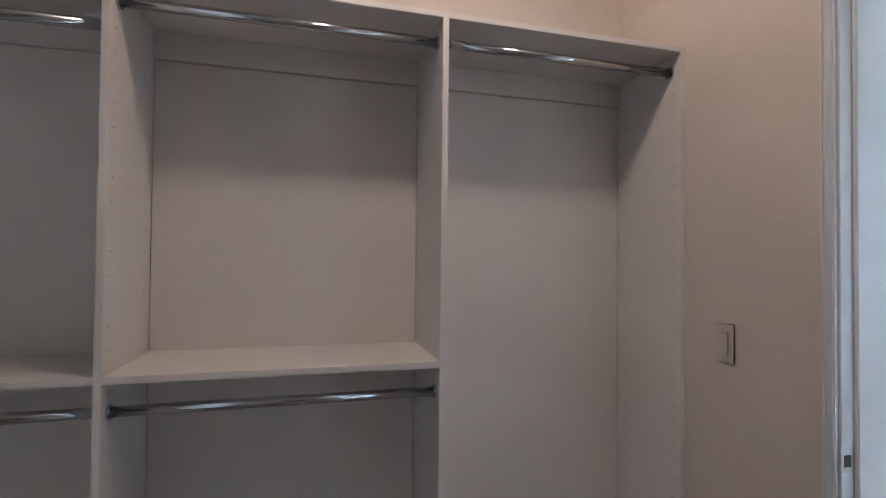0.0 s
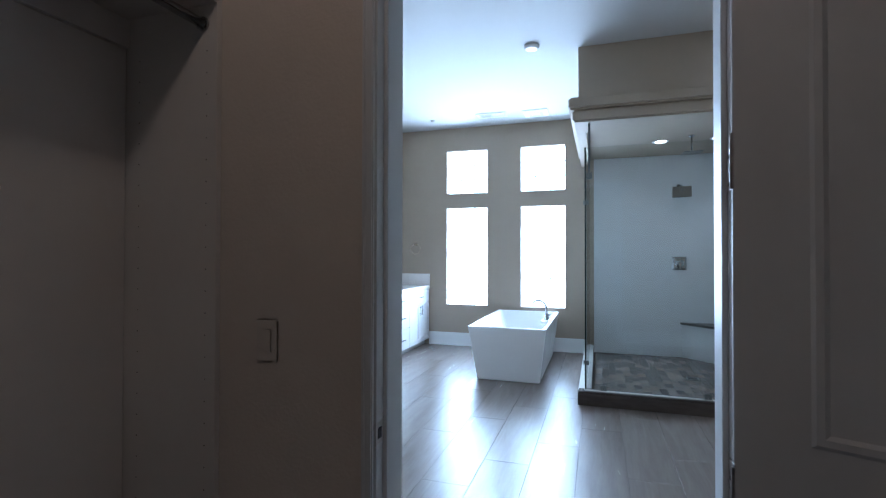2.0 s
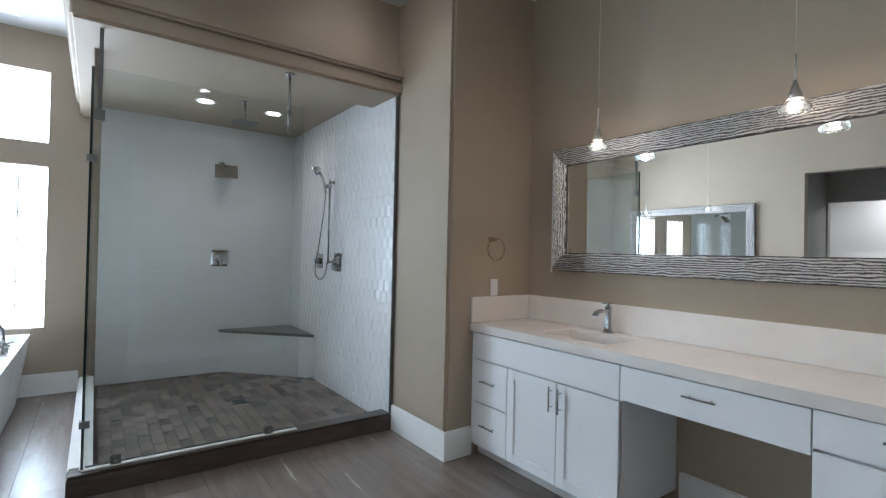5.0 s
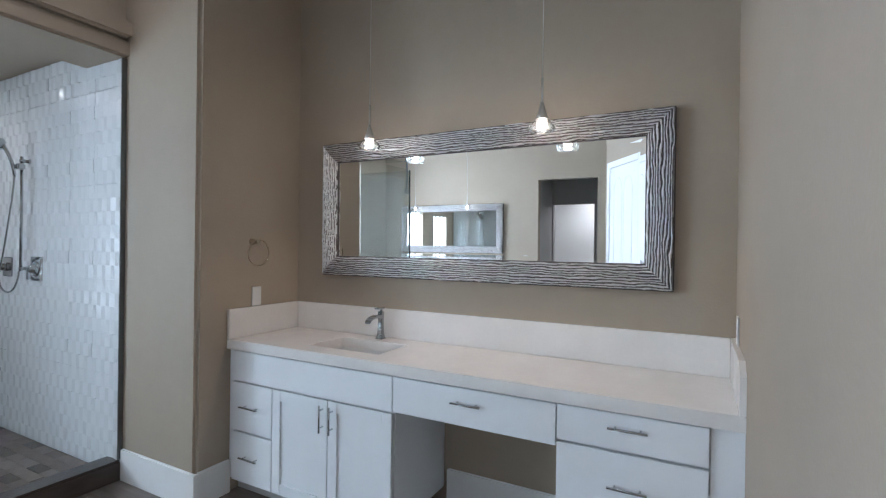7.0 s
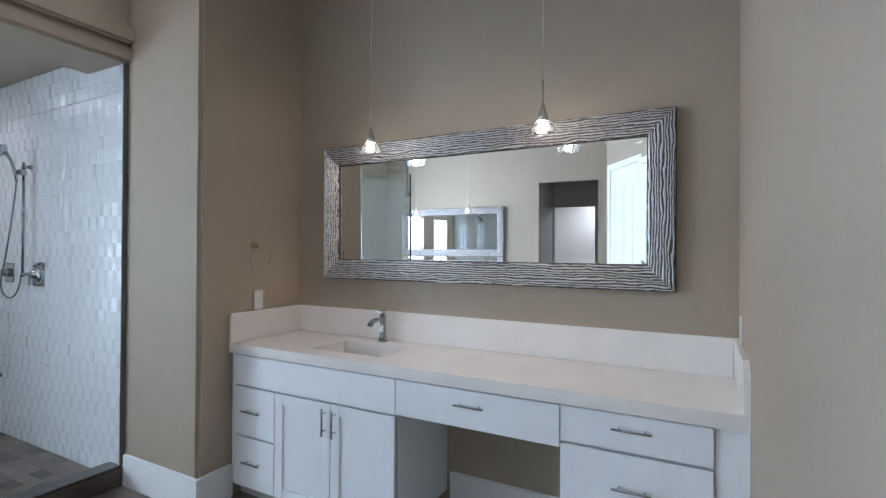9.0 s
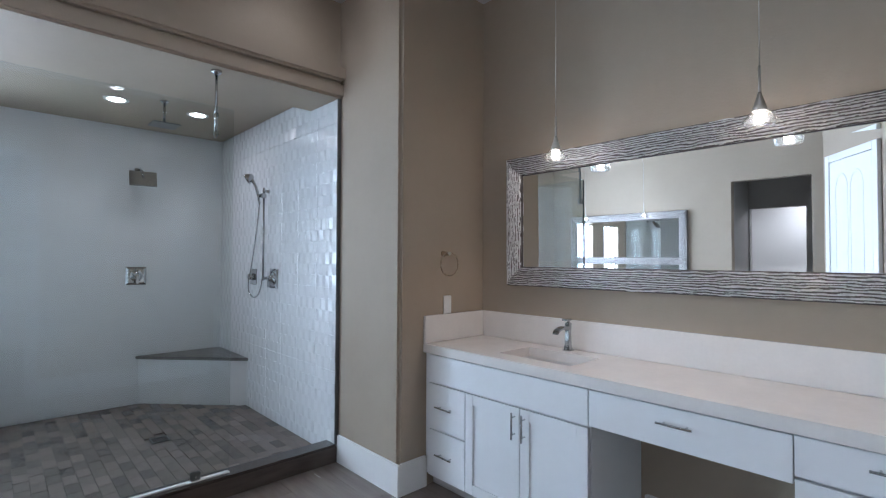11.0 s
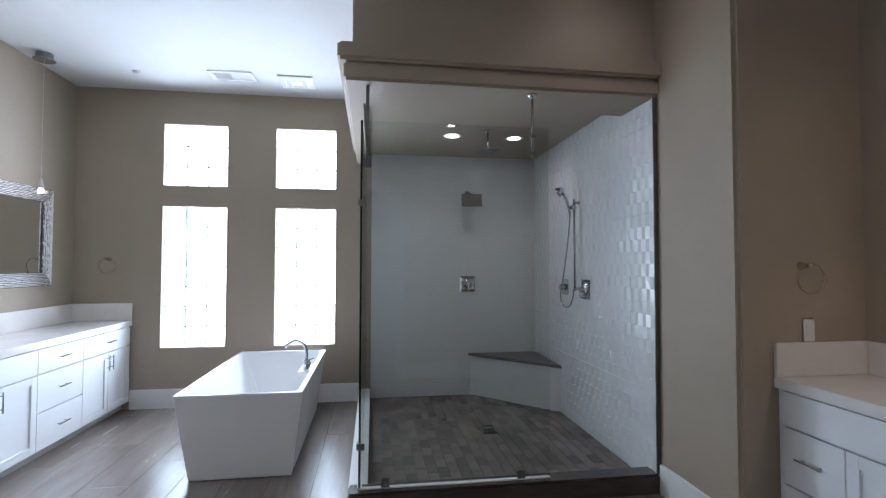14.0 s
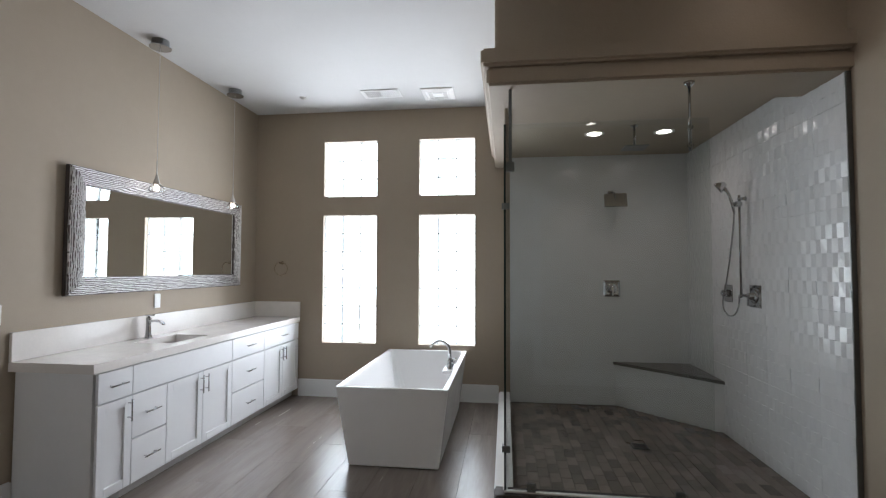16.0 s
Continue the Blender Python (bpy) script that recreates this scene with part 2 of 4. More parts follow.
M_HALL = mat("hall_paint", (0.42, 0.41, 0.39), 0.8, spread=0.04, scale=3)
M_RUBBER = mat("hose_metal", (0.42, 0.43, 0.44), 0.25, 1.0, spread=0.08, scale=60)


# ---- building helpers ----
def box(bm, x0, x1, y0, y1, z0, z1):
    r = bmesh.ops.create_cube(bm, size=1)
    bmesh.ops.transform(bm, verts=r["verts"], matrix=Matrix.LocRotScale(((x0 + x1) / 2, (y0 + y1) / 2, (z0 + z1) / 2), None, (abs(x1 - x0), abs(y1 - y0), abs(z1 - z0))))
    return r["verts"]


def boxes(*dims, bevel=0.0, segments=2):
    bm = bmesh.new()
    for d in dims:
        box(bm, *d)
    if bevel:
        bmesh.ops.bevel(bm, geom=bm.edges[:], offset=bevel, segments=segments, affect="EDGES", clamp_overlap=True)
    return bm


def ring_of(c, axis_u, axis_v, r, seg):
    return [c + r * (math.cos(2 * math.pi * k / seg) * axis_u + math.sin(2 * math.pi * k / seg) * axis_v) for k in range(seg)]


def sweep(bm, pts, r, seg=10, radii=None):
    """A round bar along the points."""
    pts = [Vector(p) for p in pts]
    rings, up = [], None
    for k, p in enumerate(pts):
        d = (pts[min(k + 1, len(pts) - 1)] - pts[max(k - 1, 0)]).normalized()
        if up is None:
            up = Vector((0, 0, 1)) if abs(d.z) < 0.9 else Vector((1, 0, 0))
        u = (up - up.dot(d) * d).normalized()
        up = u
        rings.append([bm.verts.new(q) for q in ring_of(p, u, d.cross(u), radii[k] if radii else r, seg)])
    for a, b in zip(rings, rings[1:]):
        for k in range(seg):
            f = bm.faces.new((a[k], a[(k + 1) % seg], b[(k + 1) % seg], b[k]))
            f.smooth = True
    bm.faces.new(rings[0][::-1])
    bm.faces.new(rings[-1])
    return bm


def lathe(bm, profile, c=(0, 0, 0), seg=24, close=True):
    """Turned about the upright axis through c; profile: rows of radius, height."""
    c = Vector(c)
    rings = [[bm.verts.new(c + Vector((r * math.cos(2 * math.pi * k / seg), r * math.sin(2 * math.pi * k / seg), z))) for k in range(seg)] for r, z in profile]
    for a, b in zip(rings, rings[1:]):
        for k in range(seg):
            f = bm.faces.new((a[k], a[(k + 1) % seg], b[(k + 1) % seg], b[k]))
            f.smooth = True
    if close:
        bm.faces.new(rings[0][::-1])
        bm.faces.new(rings[-1])
    return bm


def loft(bm, loops, cap_first=True, cap_last=True):
    """Skins closed loops of equal length."""
    rows = [[bm.verts.new(p) for p in loop] for loop in loops]
    n = len(rows[0])
    for a, b in zip(rows, rows[1:]):
        for k in range(n):
            bm.faces.new((a[k], a[(k + 1) % n], b[(k + 1) % n], b[k]))
    if cap_first:
        bm.faces.new(rows[0][::-1])
    if cap_last:
        bm.faces.new(rows[-1])
    return bm


def prism(bm, outline, z0, z1):
    return loft(bm, [[(x, y, z0) for x, y in outline], [(x, y, z1) for x, y in outline]])


def mesh_of(name, bm, material):
    bmesh.ops.recalc_face_normals(bm, faces=bm.faces[:])
    me = bpy.data.meshes.new(name)
    bm.to_mesh(me)
    bm.free()
    me.materials.append(material)
    return me


ORIGIN = {}


def thing(name, at, label, category, group="", kind=""):
    ob = new(name)
    ob.empty_display_size = 0.1
    ob.location = at
    ORIGIN[ob.name] = Vector(at)
    return tagged(ob, label, category, group, kind)


def part(name, bm, material, parent, label=""):
    """One mesh under a thing or a part; the bmesh is in world places, or in the thing's own where the thing stands at the origin."""
    o = ORIGIN.get(parent.name, Vector((0, 0, 0)))
    bmesh.ops.translate(bm, verts=bm.verts[:], vec=-o)
    ob = new(name, mesh_of(name, bm, material))
    ob.parent = parent
    ORIGIN[ob.name] = o
    return tagged(ob, label)


def structure(name, bm, material, label="", category=""):
    ob = new(name, mesh_of(name, bm, material))
    return tagged(ob, label, category, "", "structure")


def smooth(ob):
    ob.data.shade_smooth()
    return ob


def put(t, m):
    t.matrix_basis = m
    return t


def holed(axis, a0, a1, u0, u1, z0, z1, holes):
    """A wall across axis from a0 to a1, along the other axis from u0 to u1, with holes of u0, u1, z0, z1."""
    us = sorted({u0, u1, *(h[0] for h in holes), *(h[1] for h in holes)})
    zs = sorted({z0, z1, *(h[2] for h in holes), *(h[3] for h in holes)})
    bm = bmesh.new()
    grid = {}
    def solid(i, k):
        if not (0 <= i < len(us) - 1 and 0 <= k < len(zs) - 1):
            return False
        u, z = (us[i] + us[i + 1]) / 2, (zs[k] + zs[k + 1]) / 2
        return not any(h[0] < u < h[1] and h[2] < z < h[3] for h in holes)
    def v(i, k, a):
        key = (i, k, a)
        if key not in grid:
            grid[key] = bm.verts.new((a, us[i], zs[k]) if axis == "x" else (us[i], a, zs[k]))
        return grid[key]
    for i in range(len(us) - 1):
        for k in range(len(zs) - 1):
            if not solid(i, k):
                continue
            for a in (a0, a1):
                bm.faces.new((v(i, k, a), v(i + 1, k, a), v(i + 1, k + 1, a), v(i, k + 1, a)))
            for di, dk, p, q in ((-1, 0, (i, k), (i, k + 1)), (1, 0, (i + 1, k), (i + 1, k + 1)), (0, -1, (i, k), (i + 1, k)), (0, 1, (i, k + 1), (i + 1, k + 1))):
                if not solid(i + di, k + dk):
                    bm.faces.new((v(*p, a0), v(*q, a0), v(*q, a1), v(*p, a1)))
    return bm


# ---- structure ----
CEIL = 3.29
WIN_X, LEFT_Y, RIGHT_Y, BATH_X, CLOSET_X = 7.434, 3.58, -2.03, 1.742, 1.580
floor = structure("floor", boxes((-2.1, 7.6, -2.2, 7.2, -0.14, -0.008)), M_GROUT, "grey-brown wood-look porcelain plank floor", "floor")
wall_windows = structure("wall_windows", holed("x", WIN_X, 7.60, -2.17, 3.72, -0.008, CEIL, [(a, b, c, d) for a, b, c, d in WINDOWS]), M_WALL, "greige painted wall with four glass block windows", "wall")
wall_left = structure("wall_left", holed("y", LEFT_Y, 3.72, 3.2, WIN_X, -0.008, CEIL, [(3.33, 4.31, -0.008, 2.54)]), M_WALL, "greige painted wall behind the long vanity", "wall")
wall_right = structure("wall_right", boxes((BATH_X, 4.40, -2.17, RIGHT_Y, -0.008, CEIL)), M_WALL, "greige painted wall behind the make-up vanity", "wall")
wall_door = structure("wall_door", holed("x", CLOSET_X, BATH_X, -2.17, 2.05, -0.008, CEIL, [(0.254, 1.113, -0.008, 2.46)]), M_WALL, "painted wall between closet and bathroom", "wall")
bm = boxes((4.32, WIN_X, RIGHT_Y - 0.14, -1.275, -0.008, CEIL))
bmesh.ops.bevel(bm, geom=[e for e in bm.edges if all(abs(v.co.x - 4.32) < 0.01 and abs(v.co.y + 1.275) < 0.01 for v in e.verts)], offset=0.022, segments=5, affect="EDGES")
for f in bm.faces:
    f.smooth = True
for e in bm.edges:
    if len(e.link_faces) != 2 or e.calc_face_angle(0.0) > math.radians(40):
        e.smooth = False
wall_shower = structure("wall_shower", bm, M_WALL, "greige wall block beside the shower, rounded corner", "wall")
bm = bmesh.new()
prism(bm, [(3.2, 3.58), (1.742, 1.393), (1.62, 1.393), (1.62, 1.53), (3.08, 3.72), (3.2, 3.72)], -0.008, CEIL)
wall_entry = structure("wall_entry", bm, M_WALL, "slanting greige wall with the entry door", "wall")
ceiling = structure("ceiling", boxes((BATH_X - 0.16, 7.60, -2.17, 3.72, CEIL, CEIL + 0.1)), M_CEIL, "white textured ceiling", "ceiling")

# closet shell
structure("wall_closet_back", boxes((-2.05, CLOSET_X, 1.95, 2.05, -0.008, 2.9)), M_CLOSET, "beige closet wall behind the shelving", "wall")
structure("wall_closet_side", boxes((-2.05, -1.95, -1.3, 1.95, -0.008, 2.9)), M_CLOSET, "beige closet wall", "wall")
structure("wall_closet_front", boxes((-2.05, CLOSET_X, -1.4, -1.3, -0.008, 2.9)), M_CLOSET, "beige closet wall", "wall")
structure("wall_closet_lining", holed("x", CLOSET_X - 0.004, CLOSET_X - 0.0005, -1.3, 1.95, -0.008, 2.9, [(0.254, 1.113, -0.008, 2.46)]), M_CLOSET, "beige closet wall with the door opening", "wall")
structure("ceiling_closet", boxes((-2.05, CLOSET_X, -1.4, 2.05, 2.9, 3.0)), M_CEIL, "white closet ceiling", "ceiling")

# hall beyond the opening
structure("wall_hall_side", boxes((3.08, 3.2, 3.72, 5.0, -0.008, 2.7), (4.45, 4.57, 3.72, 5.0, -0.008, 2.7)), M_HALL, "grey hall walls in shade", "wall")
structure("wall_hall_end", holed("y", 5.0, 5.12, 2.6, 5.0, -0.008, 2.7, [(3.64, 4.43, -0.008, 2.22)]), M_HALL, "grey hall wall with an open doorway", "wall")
structure("ceiling_hall", boxes((2.6, 5.0, 3.72, 7.2, 2.7, 2.8)), M_CEIL, "white hall ceiling", "ceiling")
structure("wall_far_room", boxes((2.6, 5.0, 7.0, 7.1, -0.008, 2.7), (2.48, 2.6, 5.0, 7.1, -0.008, 2.7), (5.0, 5.12, 5.0, 7.1, -0.008, 2.7)), M_CEIL, "pale walls of the next room", "wall")

# shower bulkhead: fascia above and two stepped bands round the corner
def round_corner(x, y, z0, z1, r=0.03):
    """An L-shaped band from the shower's wall to the window wall, its outer corner at x, y."""
    arc = [(x + r - r * math.cos(a), y - r + r * math.sin(a)) for a in [math.pi / 2 * k / 4 for k in range(5)]]
    outline = [(x, -1.275)] + arc + [(WIN_X, y), (WIN_X, -1.275)]
    bm = bmesh.new()
    prism(bm, outline, z0, z1)
    return bm


def beam(x, y, z0, z1, xi, yi, bev):
    """A ring beam, hollow inside xi, yi, with softened level edges."""
    r = 0.02
    arc = [(x + r - r * math.cos(a), y - r + r * math.sin(a)) for a in [math.pi / 2 * k / 4 for k in range(5)]]
    bm = bmesh.new()
    prism(bm, [(x, -1.275)] + arc + [(WIN_X, y), (WIN_X, yi), (xi, yi), (xi, -1.275)], z0, z1)
    bmesh.ops.bevel(bm, geom=[e for e in bm.edges if abs(e.verts[0].co.z - e.verts[1].co.z) < 1e-4 and min(v.co.x for v in e.verts) < xi - 0.1], offset=bev, segments=3, affect="EDGES")
    return bm


bulkhead = thing("shower_bulkhead", (5.0, 0.0, 2.58), "greige dropped bulkhead with stepped bands over the shower", "bulkhead", kind="structure")
part("fascia", round_corner(5.03, 0.715, 2.80, CEIL, 0.02), M_WALL, bulkhead)
part("soffit", boxes((5.20, WIN_X, -1.275, 0.655, 2.69, 2.80)), M_WALL, bulkhead)
part("upper_band", beam(4.955, 0.800, 2.697, 2.808, 5.20, 0.655, 0.018), M_WALL, bulkhead)
part("lower_band", beam(4.985, 0.765, 2.585, 2.697, 5.42, 0.655, 0.016), M_WALL, bulkhead)

# baseboards
def baseboard(*runs):
    bm = bmesh.new()
    for x0, x1, y0, y1 in runs:
        box(bm, x0, x1, y0, y1, 0, 0.195)
    bmesh.ops.bevel(bm, geom=[e for e in bm.edges if min(v.co.z for v in e.verts) > 0.19], offset=0.008, segments=2, affect="EDGES")
    return bm


structure("baseboard_windows", baseboard((WIN_X - 0.018, WIN_X, 0.725, 3.02)), M_TRIM, "tall white painted baseboard", "baseboard")
structure("baseboard_left", baseboard((4.31, 4.64, LEFT_Y - 0.018, LEFT_Y), (3.2, 3.33, LEFT_Y - 0.018, LEFT_Y)), M_TRIM, "tall white painted baseboard", "baseboard")
bm = baseboard((4.302, 5.0, -1.275, -1.257), (4.302, 4.32, -1.49, -1.275))
structure("baseboard_shower_wall", bm, M_TRIM, "tall white painted baseboard round the wall block", "baseboard")
structure("baseboard_right", baseboard((2.40, 3.14, RIGHT_Y, RIGHT_Y + 0.018)), M_TRIM, "tall white painted baseboard in the knee space", "baseboard")
structure("baseboard_door_wall", baseboard((BATH_X, BATH_X + 0.018, -1.47, 0.19), (BATH_X, BATH_X + 0.018, 1.17, 1.34)), M_TRIM, "tall white painted baseboard", "baseboard")

# door frame in the closet wall
J0, J1 = 0.272, 1.088
door_frame = thing("door_1", (1.64, 0.685, 0), "white painted door frame between closet and bathroom", "door frame", kind="structure")
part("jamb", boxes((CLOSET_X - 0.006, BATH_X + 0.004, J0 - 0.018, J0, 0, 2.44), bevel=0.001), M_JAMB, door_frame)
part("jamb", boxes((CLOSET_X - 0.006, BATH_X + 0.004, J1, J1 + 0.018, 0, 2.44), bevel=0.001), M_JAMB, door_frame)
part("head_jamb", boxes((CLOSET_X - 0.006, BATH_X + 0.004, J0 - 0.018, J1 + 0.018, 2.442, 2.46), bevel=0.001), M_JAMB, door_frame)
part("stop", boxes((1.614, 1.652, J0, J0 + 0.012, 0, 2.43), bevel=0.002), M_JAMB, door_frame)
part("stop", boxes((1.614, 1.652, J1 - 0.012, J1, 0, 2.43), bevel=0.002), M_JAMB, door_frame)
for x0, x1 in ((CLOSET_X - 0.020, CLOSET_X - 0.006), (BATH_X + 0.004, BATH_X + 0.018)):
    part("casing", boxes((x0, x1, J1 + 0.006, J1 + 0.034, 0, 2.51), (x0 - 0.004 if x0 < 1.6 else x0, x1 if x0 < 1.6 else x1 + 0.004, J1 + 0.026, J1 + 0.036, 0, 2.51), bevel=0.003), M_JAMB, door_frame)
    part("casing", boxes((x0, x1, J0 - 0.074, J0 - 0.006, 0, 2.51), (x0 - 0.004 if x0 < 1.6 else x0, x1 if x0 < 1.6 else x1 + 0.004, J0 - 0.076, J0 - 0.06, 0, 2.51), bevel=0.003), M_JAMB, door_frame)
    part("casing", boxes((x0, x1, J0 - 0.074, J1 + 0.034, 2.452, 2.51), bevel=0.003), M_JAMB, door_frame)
strike = part("strike_plate", boxes((1.570, 1.612, J1 - 0.0015, J1 + 0.002, 0.872, 0.930), bevel=0.001), M_NICKEL, door_frame, "nickel strike plate")
# dark box on the plate paints the shade inside the latch hole
part("latch_hole_shade", boxes((1.581, 1.601, J1 - 0.003, J1 - 0.0016, 0.886, 0.914)), M_DARK, strike)
for z in (0.20, 0.88, 1.56, 2.24):
    hinge = part("hinge_leaf", boxes((1.566, 1.608, J0 - 0.002, J0 + 0.0022, z - 0.057, z + 0.057), bevel=0.001), M_NICKEL, door_frame, "nickel hinge leaf with four screws")
    for dx, dz in ((0.012, 0.042), (0.028, 0.016), (0.012, -0.014), (0.028, -0.042)):
        bm = bmesh.new()
        sweep(bm, [(1.566 + dx, J0 + 0.002, z + dz), (1.566 + dx, J0 + 0.0034, z + dz)], 0.0042, 10)
        part("screw", bm, M_CHROME, hinge)
    bm = bmesh.new()
    sweep(bm, [(1.556, J0 - 0.001, z - 0.057), (1.556, J0 - 0.001, z + 0.057)], 0.0075, 12)
    part("knuckle", bm, M_CHROME, hinge)


# ---- doors ----
def arch_panel(bm, x0, x1, z0, z1, y, arch, raise_by):
    """A raised moulding round a panel with an arched top, on the face y."""
    pts = [(x0, z0), (x1, z0)]
    n = 10
    for k in range(n + 1):
        a = math.pi * k / n
        pts.append(((x0 + x1) / 2 + (x1 - x0) / 2 * math.cos(a), z1 - arch + arch * math.sin(a)))
    cx, cz = (x0 + x1) / 2, (z0 + z1) / 2
    loops = []
    for inset, h in ((0, 0), (0.008, raise_by), (0.020, raise_by), (0.030, -0.35 * raise_by)):
        sx, sz = 1 - 2 * inset / (x1 - x0), 1 - 2 * inset / (z1 - z0)
        loops.append([(cx + (x - cx) * sx, y - h, cz + (z - cz) * sz) for x, z in pts])
    loft(bm, loops, False, True)


def panel_door(name, width, height, label, paint):
    """A white two-panel arched door, its hinge edge at local x = 0, its face to local -y."""
    t = thing(name, (0, 0, 0), label, "door")
    leaf = part("leaf", boxes((0, width, -0.0175, 0.0175, 0.01, height), bevel=0.002), paint, t)
    for y, s in ((-0.0175, 1), (0.0175, -1)):
        for k in range(2):
            x0 = 0.12 + k * ((width - 0.36) / 2 + 0.06)
            x1 = x0 + (width - 0.36) / 2 + 0.03
            for z0, z1, arch in ((0.25, 0.86, 0.0005), (1.02, height - 0.16, (x1 - x0) * 0.75)):
                bm = bmesh.new()
                arch_panel(bm, x0, x1, z0, z1, y, arch, 0.006 * s)
                part("panel", bm, paint, t)
    for y, s in ((-0.0175, -1), (0.0175, 1)):
        bm = bmesh.new()
        sweep(bm, [(width - 0.065, y, 0.93), (width - 0.065, y + s * 0.012, 0.93), (width - 0.065, y + s * 0.04, 0.93), (width - 0.065, y + s * 0.062, 0.93)], 0.02, 14, [0.028, 0.012, 0.024, 0.018])
        part("knob", bm, M_NICKEL, t, "nickel door knob")
    return t


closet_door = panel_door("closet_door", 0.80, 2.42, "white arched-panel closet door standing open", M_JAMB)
for z in (0.20, 0.88, 1.56, 2.24):
    leaf_plate = part("hinge_leaf", boxes((-0.002, 0.0, -0.0005, 0.016, z - 0.057, z + 0.057), (-0.012, -0.0005, 0.0145, 0.0165, z - 0.057, z + 0.057)), M_NICKEL, closet_door, "nickel hinge leaf")
    for dz in (0.042, -0.042):
        bm = bmesh.new()
        sweep(bm, [(-0.0019, 0.006, z + dz), (-0.0034, 0.006, z + dz)], 0.0042, 10)
        part("screw", bm, M_CHROME, leaf_plate)
put(closet_door, pose(1.532, 0.277, 0, 0, 0, 247))
entry_dir = math.degrees(math.atan2(1.393 - 3.58, 1.742 - 3.2))
d2 = panel_door("entry_door", 0.86, 2.62, "white closed entry door with arched panels", M_TRIM)
ex, ey = math.cos(radians(entry_dir)), math.sin(radians(entry_dir))
put(d2, pose(3.2 + 0.22 * ex - ey * 0.019, 3.58 + 0.22 * ey + ex * 0.019, 0, 0, 0, entry_dir))
frame2 = thing("door_2", (0, 0, 0), "white casing round the entry door", "door frame", kind="structure")
part("casing", boxes((-0.10, -0.01, -0.018, 0.024, 0, 2.72), bevel=0.003), M_TRIM, frame2)
part("casing", boxes((0.87, 0.96, -0.018, 0.024, 0, 2.72), bevel=0.003), M_TRIM, frame2)
part("casing", boxes((-0.01, 0.87, -0.018, 0.024, 2.63, 2.72), bevel=0.003), M_TRIM, frame2)
put(frame2, d2.matrix_basis.copy())

# ---- windows of glass block ----
for k, (y0, y1, z0, z1) in enumerate(WINDOWS):
    w = thing("window_%d" % (k + 1), (7.52, (y0 + y1) / 2, z0), "bright glass block window with white mortar joints", "window", "glass block windows", "structure")
    cols, rows_n = 3, (7 if z1 - z0 > 1 else 3)
    dy, dz, j = (y1 - y0) / cols, (z1 - z0) / rows_n, 0.005
    bm = bmesh.new()
    for c in range(cols + 1):
        y = y0 + c * dy
        box(bm, 7.4895, 7.548, max(y0, y - j), min(y1, y + j), z0, z1)
    for r in range(rows_n + 1):
        z = z0 + r * dz
        for c in range(cols):
            box(bm, 7.490, 7.5475, y0 + c * dy + j, y0 + (c + 1) * dy - j, max(z0, z - j), min(z1, z + j))
    joints = part("mortar_joints", bm, M_MORTAR, w)
    me = None
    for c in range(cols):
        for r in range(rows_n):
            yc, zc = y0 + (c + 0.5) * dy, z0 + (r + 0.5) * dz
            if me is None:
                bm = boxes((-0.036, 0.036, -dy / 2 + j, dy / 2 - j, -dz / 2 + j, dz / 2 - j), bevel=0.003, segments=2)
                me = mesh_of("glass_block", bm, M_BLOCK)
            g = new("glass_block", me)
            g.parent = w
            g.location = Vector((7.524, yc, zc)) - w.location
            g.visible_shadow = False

# ---- shower ----
curb = thing("shower_curb", (5.0, 0.72, 0), "low shower curb, dark plank front and white sill", "curb", kind="structure")
part("front_face", boxes((5.0, 5.13, -1.257, 0.722, 0, 0.112), bevel=0.003), M_CURB, curb, "dark brown plank-tile front")
part("side_face", boxes((5.13, WIN_X, 0.605, 0.722, 0, 0.112), bevel=0.003), M_STEP, curb)
part("sill", boxes((5.008, 5.13, -1.257, 0.714, 0.112, 0.124), bevel=0.003), M_CURB, curb)
part("sill", boxes((5.13, WIN_X, 0.605, 0.714, 0.112, 0.124), bevel=0.003), M_STEP, curb, "pale stone sill")

# thin pale strip along the foot of both panes
bm = boxes((5.048, 5.076, -0.54, 0.66, 0.1245, 0.1330), (5.076, WIN_X, 0.640, 0.668, 0.1245, 0.1330), bevel=0.001)
part("glass_foot_strip", bm, M_STEP, curb, "pale strip under the glass")
SG_Y, SG_X = 0.655, 5.062
GZ0, GZ1 = 0.1335, 2.360
def glass_sheet(name, x0, x1, y0, y1, label, edges):
    t = thing(name, ((x0 + x1) / 2, (y0 + y1) / 2, GZ0), label, "glass screen", "shower glass screens")
    part("pane", boxes((x0, x1, y0, y1, GZ0, GZ1)), M_GLASS, t)
    for e in edges:
        part("polished_edge", boxes(e), M_GLASS_EDGE, t, "dark green polished glass edge")
    return t


glass_sheet("glass_screen", SG_X - 0.005, SG_X + 0.005, -0.54, SG_Y - 0.008, "clear fixed glass panel on the shower curb", [(SG_X - 0.006, SG_X + 0.006, SG_Y - 0.007, SG_Y - 0.0025, GZ0, GZ1)])
glass_sheet("glass_screen", SG_X + 0.004, WIN_X - 0.002, SG_Y - 0.005, SG_Y + 0.005, "clear fixed glass panel beside the bathtub", [(SG_X - 0.006, SG_X + 0.003, SG_Y - 0.002, SG_Y + 0.006, GZ0, GZ1)])


